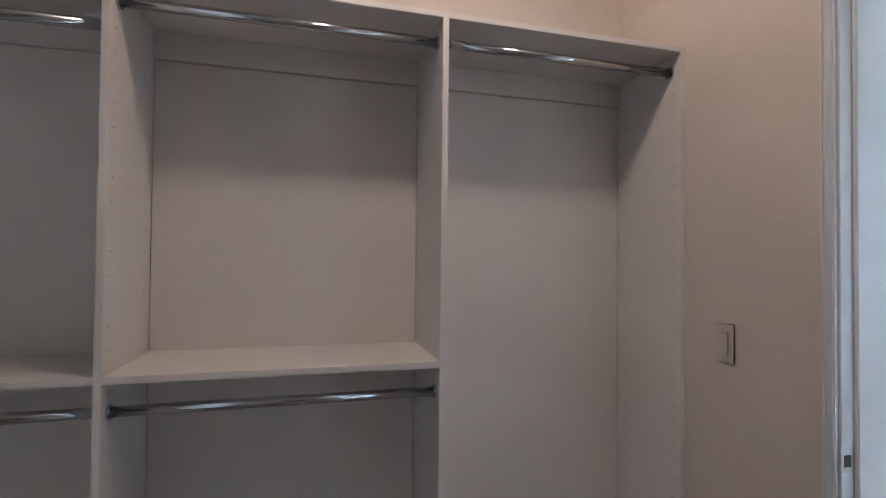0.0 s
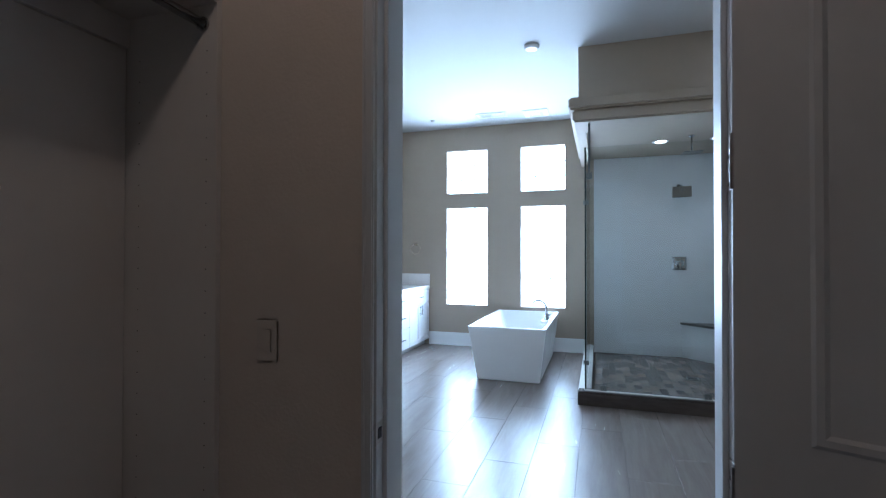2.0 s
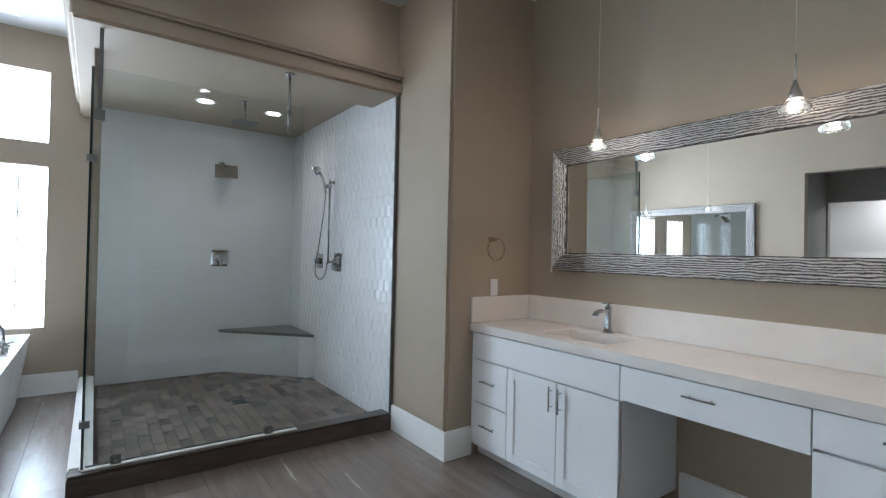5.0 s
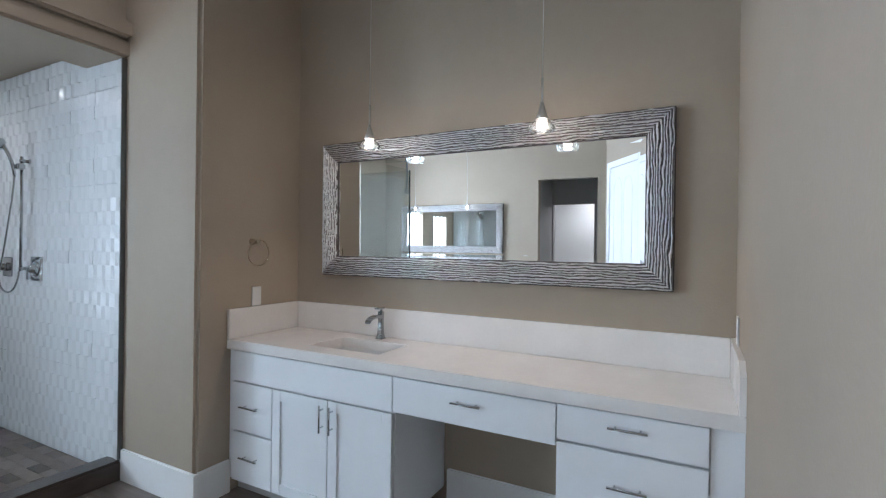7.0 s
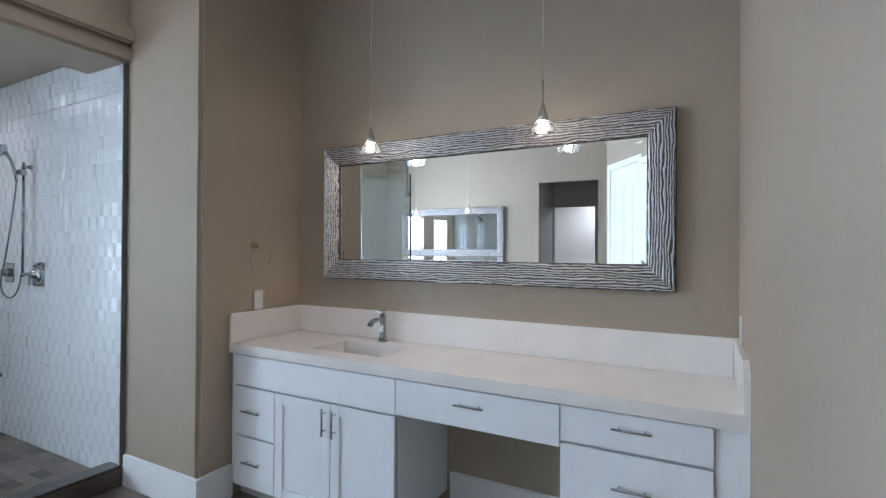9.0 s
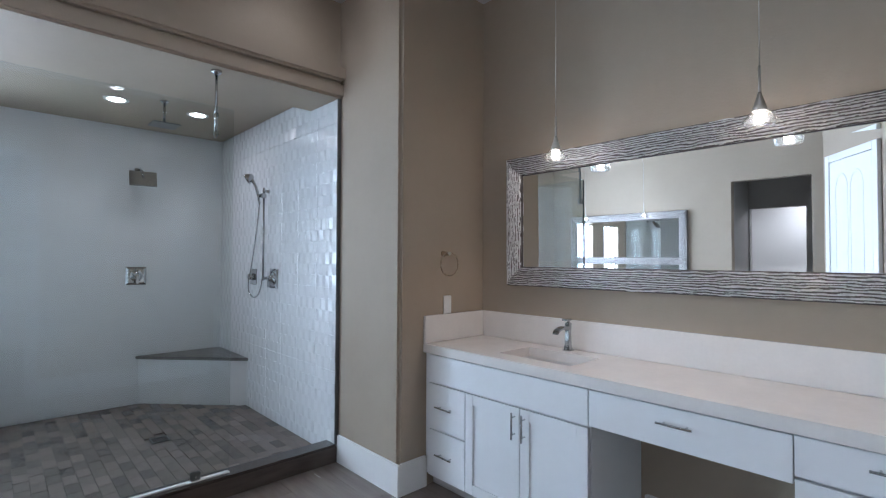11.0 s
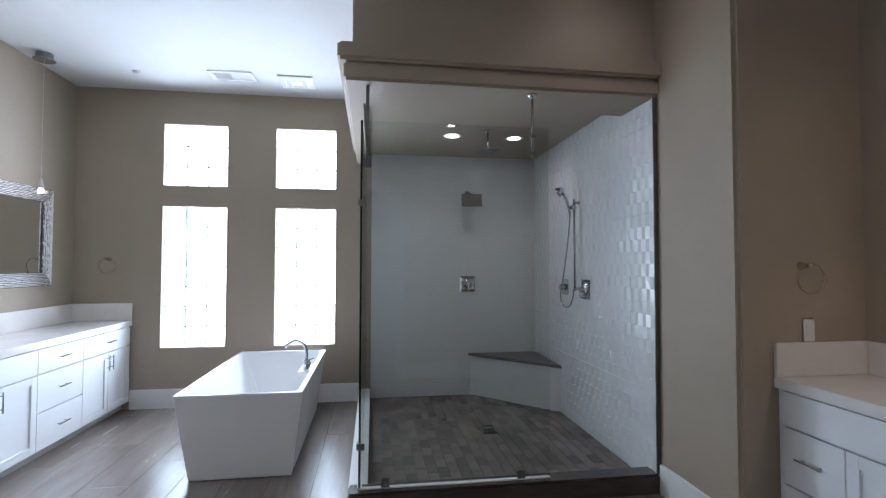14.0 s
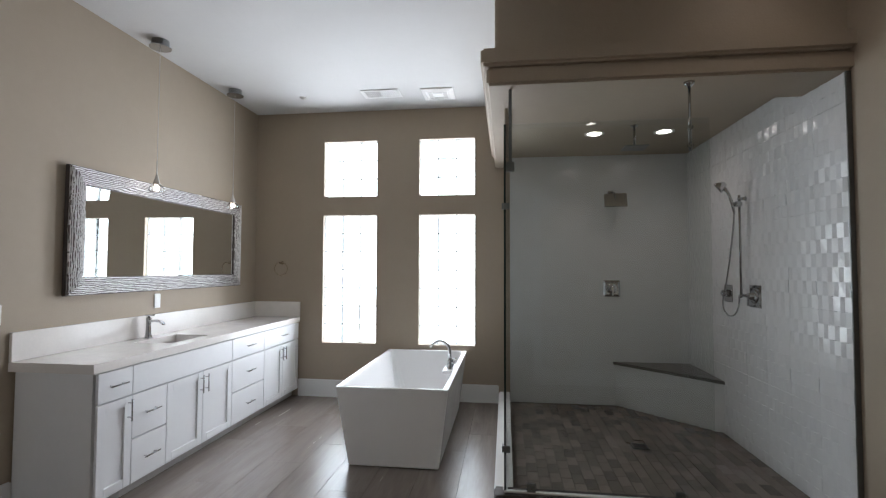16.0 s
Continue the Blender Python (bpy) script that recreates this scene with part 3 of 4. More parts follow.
def clamp(at, size, label="square grey metal glass clamp"):
    t = thing("glass_clamp", at, label, "clamp", "glass clamps")
    x, y, z = at
    sx, sy, sz = size
    part("jaw", boxes((x - sx - 0.012, x - 0.0055, y - sy, y + sy, z - sz, z + sz), bevel=0.002), M_STEEL, t)
    part("jaw", boxes((x + 0.0055, x + sx + 0.012, y - sy, y + sy, z - sz, z + sz), bevel=0.002), M_STEEL, t)
    bm = bmesh.new()
    sweep(bm, [(x - sx - 0.014, y, z), (x - sx - 0.011, y, z)], 0.006, 10)
    part("screw", bm, M_CHROME, t)
    return t


clamp((SG_X, 0.50, 0.152), (0.0, 0.026, 0.026))
clamp((SG_X, -0.35, 0.152), (0.0, 0.026, 0.026))
for z in (1.85, 0.38):
    t = thing("corner_clamp", (SG_X, SG_Y, z), "grey metal corner clamp joining two glass panels", "clamp", "corner clamps")
    part("jaw", boxes((SG_X - 0.018, SG_X - 0.0065, SG_Y - 0.030, SG_Y + 0.008, z - 0.02, z + 0.02), bevel=0.002), M_STEEL, t)
    part("jaw", boxes((SG_X - 0.018, SG_X + 0.03, SG_Y + 0.0085, SG_Y + 0.018, z - 0.02, z + 0.02), bevel=0.002), M_STEEL, t)
t = thing("corner_post", (SG_X + 0.03, SG_Y - 0.03, 2.08), "grey metal post holding the glass to the bulkhead", "post")
part("post", boxes((SG_X + 0.01, SG_X + 0.03, SG_Y - 0.045, SG_Y - 0.025, 2.10, 2.585), bevel=0.002), M_STEEL, t)
part("clamp_block", boxes((SG_X + 0.0065, SG_X + 0.045, SG_Y - 0.06, SG_Y - 0.007, 2.07, 2.13), bevel=0.003), M_STEEL, t)
t = thing("ceiling_post", (SG_X, -0.44, 2.16), "chrome post from the bulkhead to the glass panel", "post")
bm = bmesh.new()
sweep(bm, [(SG_X + 0.018, -0.44, 2.17), (SG_X + 0.018, -0.44, 2.575)], 0.009, 12)
part("rod", bm, M_CHROME, t)
bm = bmesh.new()
lathe(bm, [(0.012, 2.555), (0.03, 2.572), (0.032, 2.5845)], (SG_X + 0.018, -0.44, 0))
part("flange", bm, M_CHROME, t)
for z in (2.20, 2.31):
    part("clip", boxes((SG_X + 0.0055, SG_X + 0.03, -0.455, -0.425, z - 0.012, z + 0.012), bevel=0.002), M_CHROME, t)

# shower floor and walls carry their tiles as pieces, laid at the end of the file
shower_floor = structure("shower_floor", boxes((5.13, 7.40, -1.26, 0.605, 0.0, 0.030)), M_MGROUT, "brown brick mosaic shower floor", "floor")
TILE_X, TILE_Y = 7.402, -1.250
shower_back = structure("shower_wall_back", boxes((7.4055, WIN_X, -1.275, 0.60, 0.0, 2.689)), M_TGROUT, "white tiled shower wall", "wall")
shower_side = structure("shower_wall_side", boxes((5.02, 7.406, -1.275, -1.2543, 0.10, 2.584), (5.13, 7.406, -1.275, -1.2547, 0.0, 0.10), (5.421, 7.406, -1.275, -1.2543, 2.584, 2.689)), M_TGROUT, "white wavy-tiled shower wall", "wall")
t = thing("tile_edge_trim", (5.014, -1.262, 0.12), "grey metal edge trim beside the shower tile", "trim", kind="structure")
part("strip", boxes((5.010, 5.019, -1.275, -1.246, 0.125, 2.585), bevel=0.001), M_STEEL, t)

bench = thing("shower_bench", (7.1, -1.0, 0.03), "white tiled corner bench with a grey stone seat", "bench", kind="structure")
bm = bmesh.new()
prism(bm, [(7.402, -0.50), (7.402, -1.250), (6.63, -1.250)], 0.031, 0.458)
part("riser", bm, M_TILE, bench)
bm = bmesh.new()
prism(bm, [(7.402, -0.475), (7.402, -1.250), (6.605, -1.250)], 0.4585, 0.488)
bmesh.ops.bevel(bm, geom=bm.edges[:], offset=0.003, segments=2, affect="EDGES")
part("seat", bm, M_SLAB, bench, "dark grey stone seat")

t = thing("floor_drain", (6.19, -0.42, 0.04), "square dark metal shower drain", "drain")
part("rim", boxes((6.13, 6.25, -0.48, -0.47, 0.036, 0.0445), (6.13, 6.25, -0.37, -0.36, 0.036, 0.0445), (6.13, 6.14, -0.47, -0.37, 0.036, 0.0445), (6.24, 6.25, -0.47, -0.37, 0.036, 0.0445)), M_STEEL, t)
part("grate", boxes(*[(6.141, 6.239, -0.466 + 0.0165 * k, -0.458 + 0.0165 * k, 0.037, 0.0435) for k in range(6)]), M_DARK, t)

# square wall head, rain head, valves, hand shower
t = thing("wall_shower_head", (7.40, -0.47, 2.2), "square chrome shower head on the back wall", "shower head")
bm = bmesh.new()
sweep(bm, [(7.40, -0.47, 2.27), (7.30, -0.47, 2.285), (7.22, -0.47, 2.25), (7.178, -0.47, 2.182)], 0.010, 10)
part("arm", bm, M_CHROME, t)
part("flange", boxes((7.390, 7.4015, -0.50, -0.44, 2.24, 2.30), bevel=0.003), M_CHROME, t)
bm = boxes((-0.095, 0.095, -0.11, 0.11, -0.006, 0.006), bevel=0.003)
bmesh.ops.transform(bm, verts=bm.verts[:], matrix=pose(7.17, -0.47, 2.172, 0, -52, -9))
part("head_plate", bm, M_SATIN, t)
t = thing("rain_head", (6.31, -0.44, 2.4), "square metal rain shower head hanging from the ceiling", "shower head")
bm = bmesh.new()
sweep(bm, [(6.31, -0.44, 2.50), (6.31, -0.44, 2.685)], 0.010, 12)
part("arm", bm, M_CHROME, t)
bm = bmesh.new()
lathe(bm, [(0.012, 2.667), (0.032, 2.681), (0.034, 2.6895)], (6.31, -0.44, 0))
part("flange", bm, M_CHROME, t)
bm = bmesh.new()
box(bm, 6.215, 6.405, -0.535, -0.345, 2.492, 2.500)
lathe(bm, [(0.022, 2.500), (0.022, 2.512), (0.012, 2.52)], (6.31, -0.44, 0), 20)
# darker metal here carries the floor's dark reflection in its colour
part("head_plate", bm, M_STEEL, t)


def valve(at, yaw, label):
    t = thing("shower_valve", (0, 0, 0), label, "valve", "shower valves")
    bm = bmesh.new()
    loft(bm, [[(-r, y, -r), (r, y, -r), (r, y, r), (-r, y, r)] for r, y in ((0.086, 0.0), (0.086, -0.004), (0.066, -0.013), (0.062, -0.011), (0.056, -0.011))])
    part("plate", bm, M_CHROME, t)
    bm = bmesh.new()
    sweep(bm, [(0, -0.009, 0), (0, -0.016, 0), (0, -0.021, 0), (0, -0.026, 0), (0, -0.05, 0), (0, -0.057, 0)], 0.03, 24, [0.058, 0.054, 0.040, 0.028, 0.026, 0.018])
    part("hub", bm, M_CHROME, t)
    bm = boxes((-0.011, 0.011, -0.062, -0.045, -0.075, 0.012), bevel=0.004)
    part("lever", bm, M_CHROME, t)
    return put(t, pose(*at, 0, 0, yaw))


valve((7.4015, -0.47, 1.26), -90, "square chrome shower valve on the back wall")
valve((6.050, -1.2495, 1.26), 180, "square chrome shower valve beside the hand shower")
t = thing("hand_shower", (6.45, -1.25, 1.2), "chrome hand shower on a slide bar with hose", "hand shower")
part("outlet_plate", boxes((6.425, 6.575, -1.2505, -1.243, 1.19, 1.335), bevel=0.004), M_CHROME, t)
bm = bmesh.new()
sweep(bm, [(6.50, -1.243, 1.262), (6.50, -1.22, 1.262), (6.50, -1.195, 1.262), (6.50, -1.19, 1.262)], 0.02, 14, [0.034, 0.028, 0.026, 0.018])
part("outlet_knob", bm, M_CHROME, t)
bm = bmesh.new()
sweep(bm, [(6.170, -1.20, 1.24), (6.170, -1.20, 2.06)], 0.0095, 12)
part("slide_bar", bm, M_CHROME, t)
for z in (1.26, 2.03):
    bm = bmesh.new()
    sweep(bm, [(6.170, -1.2495, z), (6.170, -1.235, z), (6.170, -1.20, z), (6.170, -1.188, z)], 0.012, 12, [0.022, 0.013, 0.013, 0.012])
    part("bar_bracket", bm, M_CHROME, t)
part("slider", boxes((6.145, 6.195, -1.215, -1.165, 1.965, 2.01), bevel=0.008), M_CHROME, t)
bm = bmesh.new()
sweep(bm, [(6.170, -1.16, 1.92), (6.178, -1.15, 1.99), (6.190, -1.135, 2.06), (6.213, -1.115, 2.118), (6.228, -1.10, 2.14)], 0.012, 12, [0.010, 0.0125, 0.013, 0.014, 0.018])
part("handset", bm, M_CHROME, t)
bm = bmesh.new()
sweep(bm, [(6.220, -1.12, 2.165), (6.234, -1.09, 2.14), (6.240, -1.078, 2.13), (6.245, -1.068, 2.122)], 0.04, 20, [0.018, 0.042, 0.047, 0.044])
part("spray_face", bm, M_CHROME, t)
hose = []
ctrl = [(6.17, -1.16, 1.92), (6.18, -1.15, 1.76), (6.22, -1.14, 1.54), (6.31, -1.15, 1.36), (6.41, -1.165, 1.22), (6.42, -1.175, 1.13), (6.34, -1.18, 1.085), (6.24, -1.185, 1.11), (6.21, -1.20, 1.19), (6.25, -1.22, 1.255)]
for k in range(len(ctrl) - 1):
    p0, p1, p2, p3 = (Vector(ctrl[min(max(k + d, 0), len(ctrl) - 1)]) for d in (-1, 0, 1, 2))
    for s in range(5):
        u = s / 5
        hose.append(0.5 * (2 * p1 + (p2 - p0) * u + (2 * p0 - 5 * p1 + 4 * p2 - p3) * u * u + (3 * p1 - p0 - 3 * p2 + p3) * u ** 3))
hose.append(Vector(ctrl[-1]))
bm = bmesh.new()
sweep(bm, hose, 0.0065, 8)
part("hose", bm, M_RUBBER, t, "flexible metal hose")


def downlight(at, lit, label):
    t = thing("recessed_downlight", at, label, "downlight", "recessed downlights")
    x, y, z = at
    bm = bmesh.new()
    lathe(bm, [(0.062, z - 0.003), (0.085, z - 0.006), (0.088, z - 0.0005), (0.062, z - 0.0005)], (x, y, 0), 28, False)
    part("trim_ring", bm, M_PLASTIC, t)
    bm = bmesh.new()
    lathe(bm, [(0.060, z - 0.0035), (0.060, z - 0.001)], (x, y, 0), 28)
    part("lens", bm, M_DISC, t, "lit lens")
    return t


downlight((6.53, -0.15, 2.69), True, "lit recessed downlight in the shower ceiling")
downlight((6.53, -0.75, 2.69), True, "lit recessed downlight in the shower ceiling")
downlight((4.62, -0.79, CEIL), True, "lit recessed downlight in the white ceiling")
downlight((1.88, -0.42, CEIL), True, "lit recessed downlight near the closet door")

# ---- bathtub ----
def tub_loop(x0, x1, y0, y1, z, r, n=5):
    out = []
    for cx, cy, a0 in ((x1 - r, y1 - r, 0), (x0 + r, y1 - r, 90), (x0 + r, y0 + r, 180), (x1 - r, y0 + r, 270)):
        for k in range(n):
            a = radians(a0 + 90 * k / (n - 1))
            out.append((cx + r * math.cos(a), cy + r * math.sin(a), z))
    return out


tub = thing("bathtub", (6.45, 1.49, 0), "white freestanding bathtub with tapered straight sides", "bathtub")
T0, T1, TY0, TY1, TZ = 5.618, 7.33, 1.067, 1.927, 0.575
bm = bmesh.new()
loops = [tub_loop(5.605, 7.12, 1.137, 1.813, 0.006, 0.012), tub_loop(5.602, 7.13, 1.133, 1.817, 0.016, 0.014), tub_loop(T0 - 0.002, T1 - 0.002, TY0 + 0.002, TY1 - 0.002, TZ - 0.012, 0.012),
         tub_loop(T0, T1, TY0, TY1, TZ - 0.003, 0.012), tub_loop(T0 + 0.003, T1 - 0.003, TY0 + 0.003, TY1 - 0.003, TZ, 0.012), tub_loop(T0 + 0.026, T1 - 0.03, TY0 + 0.04, TY1 - 0.026, TZ, 0.03),
         tub_loop(T0 + 0.034, T1 - 0.038, TY0 + 0.048, TY1 - 0.034, TZ - 0.012, 0.04), tub_loop(T0 + 0.12, T1 - 0.20, TY0 + 0.13, TY1 - 0.13, 0.20, 0.10), tub_loop(T0 + 0.19, T1 - 0.29, TY0 + 0.19, TY1 - 0.19, 0.145, 0.12)]
loft(bm, loops)
part("shell", bm, M_ACRYL, tub)
bm = boxes((6.28, 6.60, 1.10, 1.20, TZ - 0.03, TZ - 0.0005), bevel=0.006)
part("faucet_deck", bm, M_ACRYL, tub)
bm = bmesh.new()
lathe(bm, [(0.035, 0.1455), (0.035, 0.149), (0.02, 0.150)], (6.42, 1.49, 0))
part("drain_cover", bm, M_CHROME, tub, "chrome drain cover")
filler = thing("tub_faucet", (6.44, 1.15, TZ), "chrome arched tub faucet on the tub rim", "faucet")
bm = bmesh.new()
lathe(bm, [(0.034, TZ), (0.033, TZ + 0.008), (0.022, TZ + 0.06), (0.014, TZ + 0.085)], (6.44, 1.15, 0), 20)
part("base", bm, M_CHROME, filler)
pts = [(6.44, 1.15, TZ + 0.07)]
for k in range(11):
    a = radians(180 * k / 10 * 0.86)
    pts.append((6.44 + 0.02 * math.sin(a), 1.245 - 0.095 * math.cos(a) - 0.0, TZ + 0.13 + 0.10 * math.sin(a)))
bm = bmesh.new()
sweep(bm, pts, 0.013, 12, [0.014] * 8 + [0.013, 0.012, 0.011, 0.011])
part("spout", bm, M_CHROME, filler)
for x in (6.36, 6.53):
    bm = bmesh.new()
    lathe(bm, [(0.024, TZ), (0.022, TZ + 0.008), (0.014, TZ + 0.04), (0.016, TZ + 0.05), (0.008, TZ + 0.058)], (x, 1.145, 0), 16)
    h = part("handle_base", bm, M_CHROME, filler)
    bm = bmesh.new()
    sweep(bm, [(x, 1.145, TZ + 0.05), (x, 1.10, TZ + 0.062)], 0.006, 8)
    part("lever", bm, M_CHROME, h)


# ---- vanity cabinets: local x along the run, front face at y = 0 facing -y ----
FZ0, FZ1 = 0.085, 0.838


def bar_pull(parent, p, length, upright):
    x, z = p
    d = Vector((0, 0, 1)) if upright else Vector((1, 0, 0))
    c = Vector((x, -0.019 - 0.028, z))
    bm = bmesh.new()
    sweep(bm, [c - d * length / 2, c + d * length / 2], 0.0052, 10)
    for s in (-0.32, 0.32):
        q = c + d * length * s
        sweep(bm, [q, q + Vector((0, 0.0285, 0))], 0.0042, 8)
    part("handle", bm, M_CHROME, parent, "chrome bar handle")


def slab_front(unit, name, x0, x1, z0, z1, pull=None):
    d = part(name, boxes((x0 + 0.0026, x1 - 0.0026, -0.019, 0.002, z0 + 0.0026, z1 - 0.0026), bevel=0.0018), M_CAB, unit)
    if pull:
        bar_pull(d, pull, 0.14 if x1 - x0 > 0.26 else 0.11, False)
    return d


def shaker_door(unit, x0, x1, z0, z1, pull):
    s = 0.058
    a0, a1, b0, b1 = x0 + 0.0026, x1 - 0.0026, z0 + 0.0026, z1 - 0.0026
    d = part("door", boxes((a0, a0 + s, -0.019, -0.001, b0, b1), (a1 - s, a1, -0.019, -0.001, b0, b1), (a0 + s, a1 - s, -0.0188, -0.001, b0, b0 + s), (a0 + s, a1 - s, -0.0188, -0.001, b1 - s, b1), bevel=0.0014), M_CAB, unit)
    part("panel", boxes((a0 + s - 0.001, a1 - s + 0.001, -0.0085, -0.0015, b0 + s - 0.001, b1 - s + 0.001)), M_CAB, d)
    bar_pull(d, pull, 0.14, True)
    return d


def carcass(unit, x0, x1, depth, z1=0.843):
    part("body", boxes((x0 + 0.0005, x1 - 0.0005, 0.012, depth, 0.082, z1), bevel=0.001), M_SIDE, unit)
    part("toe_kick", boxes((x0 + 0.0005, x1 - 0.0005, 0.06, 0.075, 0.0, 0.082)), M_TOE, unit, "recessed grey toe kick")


def sink(at, yaw, group):
    t = thing("undermount_sink", (0, 0, 0), "white rectangular undermount sink in the quartz top", "sink", group)
    bm = bmesh.new()
    loft(bm, [tub_loop(-0.24, 0.24, -0.155, 0.155, 0.0, 0.03), tub_loop(-0.235, 0.235, -0.15, 0.15, -0.03, 0.03), tub_loop(-0.20, 0.20, -0.12, 0.12, -0.135, 0.05), tub_loop(-0.1, 0.1, -0.06, 0.06, -0.145, 0.04)], False, True)
    s = part("basin", bm, M_PORC, t)
    smooth(s)
    bm = bmesh.new()
    lathe(bm, [(0.022, -0.1445), (0.022, -0.141), (0.012, -0.1405)])
    part("drain", bm, M_CHROME, t, "chrome drain")
    return put(t, pose(*at, 0, 0, yaw))


def faucet(at, yaw, group):
    t = thing("sink_faucet", (0, 0, 0), "square chrome single-hole faucet behind the sink", "faucet", group)
    part("base", boxes((-0.026, 0.026, -0.026, 0.026, 0, 0.006), bevel=0.002), M_CHROME, t)
    bm = bmesh.new()
    loft(bm, [[(-a, -a, z), (a, -a, z), (a, a, z), (-a, a, z)] for a, z in ((0.021, 0.006), (0.016, 0.03), (0.0135, 0.10), (0.0155, 0.165))])
    bmesh.ops.bevel(bm, geom=bm.edges[:], offset=0.003, segments=2, affect="EDGES", clamp_overlap=True)
    part("column", bm, M_CHROME, t)
    bm = bmesh.new()
    loft(bm, [[(-w, y, z - h), (w, y, z - h), (w, y, z + h), (-w, y, z + h)] for y, z, w, h in ((-0.010, 0.135, 0.015, 0.012), (-0.06, 0.139, 0.016, 0.009), (-0.10, 0.134, 0.019, 0.007), (-0.125, 0.122, 0.020, 0.006), (-0.132, 0.110, 0.020, 0.005))])
    bmesh.ops.bevel(bm, geom=bm.edges[:], offset=0.002, segments=2, affect="EDGES", clamp_overlap=True)
    part("spout", bm, M_CHROME, t)
    bm = bmesh.new()
    sweep(bm, [(0, 0, 0.165), (0, 0, 0.178)], 0.009, 10)
    part("stem", bm, M_CHROME, t)
    part("lever", boxes((-0.017, 0.017, -0.045, 0.02, 0.178, 0.188), bevel=0.003), M_CHROME, t)
    return put(t, pose(*at, 0, 0, yaw))


def counter_top(t, x0, x1, y0, y1, hole, z0=0.845, z1=0.90):
    hx0, hx1, hy0, hy1 = hole
    bm = bmesh.new()
    outer = [(x0, y0), (x1, y0), (x1, y1), (x0, y1)]
    inner = [(hx0, hy0), (hx1, hy0), (hx1, hy1), (hx0, hy1)]
    rows = {}
    for k, z in enumerate((z0, z1)):
        rows[k] = ([bm.verts.new((*p, z)) for p in outer], [bm.verts.new((*p, z)) for p in inner])
        for i in range(4):
            j = (i + 1) % 4
            bm.faces.new((rows[k][0][i], rows[k][0][j], rows[k][1][j], rows[k][1][i]))
    for w in (0, 1):
        for i in range(4):
            j = (i + 1) % 4
            bm.faces.new((rows[0][w][i], rows[0][w][j], rows[1][w][j], rows[1][w][i]))
    bmesh.ops.recalc_face_normals(bm, faces=bm.faces[:])
    bmesh.ops.bevel(bm, geom=[e for e in bm.edges if min(v.co.z for v in e.verts) > z1 - 0.001 and e.calc_face_angle(0) > 1], offset=0.003, segments=2, affect="EDGES")
    part("slab", bm, M_QUARTZ, t)


# long vanity on the left wall
LV0, LV1, LVY = 4.68, WIN_X - 0.002, 3.04
LM = pose(LV0, LVY, 0)
GL = "long vanity cabinets"
u = thing("vanity_cabinet", (0, 0, 0), "white cabinet with one drawer above a shaker door", "cabinet", GL)
carcass(u, -0.035, 0.24, 0.53)
slab_front(u, "drawer", -0.029, 0.24, 0.655, FZ1, (0.105, 0.748))
shaker_door(u, -0.029, 0.24, FZ0, 0.65, (0.205, 0.565))
put(u, LM)
u = thing("vanity_sink_cabinet", (0, 0, 0), "white sink cabinet with false front, two drawers and two doors", "cabinet", GL)
carcass(u, 0.24, 1.375, 0.53, 0.70)
part("false_front", boxes((0.242, 1.373, -0.019, 0.0, 0.657, FZ1 - 0.002), bevel=0.0018), M_CAB, u)
slab_front(u, "drawer", 0.24, 0.56, 0.37, 0.65, (0.40, 0.515))
slab_front(u, "drawer", 0.24, 0.56, FZ0, 0.365, (0.40, 0.225))
shaker_door(u, 0.56, 0.968, FZ0, 0.65, (0.935, 0.555))
shaker_door(u, 0.968, 1.375, FZ0, 0.65, (1.0, 0.555))
put(u, LM)
u = thing("vanity_drawer_cabinet", (0, 0, 0), "white cabinet with three plain drawers", "cabinet", GL)
carcass(u, 1.375, 1.94, 0.53)
slab_front(u, "drawer", 1.375, 1.94, 0.655, FZ1, (1.66, 0.748))
slab_front(u, "drawer", 1.375, 1.94, 0.37, 0.65, (1.66, 0.515))
slab_front(u, "drawer", 1.375, 1.94, FZ0, 0.365, (1.66, 0.225))
put(u, LM)
u = thing("vanity_cabinet", (0, 0, 0), "white cabinet with a drawer above two shaker doors", "cabinet", GL)
carcass(u, 1.94, LV1 - LV0, 0.53)
slab_front(u, "drawer", 1.94, 2.735, 0.655, FZ1, (2.34, 0.748))
shaker_door(u, 1.94, 2.338, FZ0, 0.65, (2.305, 0.555))
shaker_door(u, 2.338, 2.735, FZ0, 0.65, (2.37, 0.555))
put(u, LM)
t = thing("vanity_countertop", (4.64, 3.0, 0.845), "white quartz countertop with backsplash on the long vanity", "countertop")
counter_top(t, 4.608, LV1, 3.012, LEFT_Y - 0.001, (5.41, 5.87, 3.13, 3.43))
part("backsplash", boxes((4.608, LV1 - 0.021, LEFT_Y - 0.021, LEFT_Y - 0.001, 0.901, 1.075), bevel=0.002), M_QUARTZ, t)
part("side_splash", boxes((LV1 - 0.020, LV1, 3.012, LEFT_Y - 0.001, 0.901, 1.075), bevel=0.002), M_QUARTZ, t)
sink((5.64, 3.28, 0.848), 0, "sinks")
faucet((5.64, 3.50, 0.90), 0, "sink faucets")

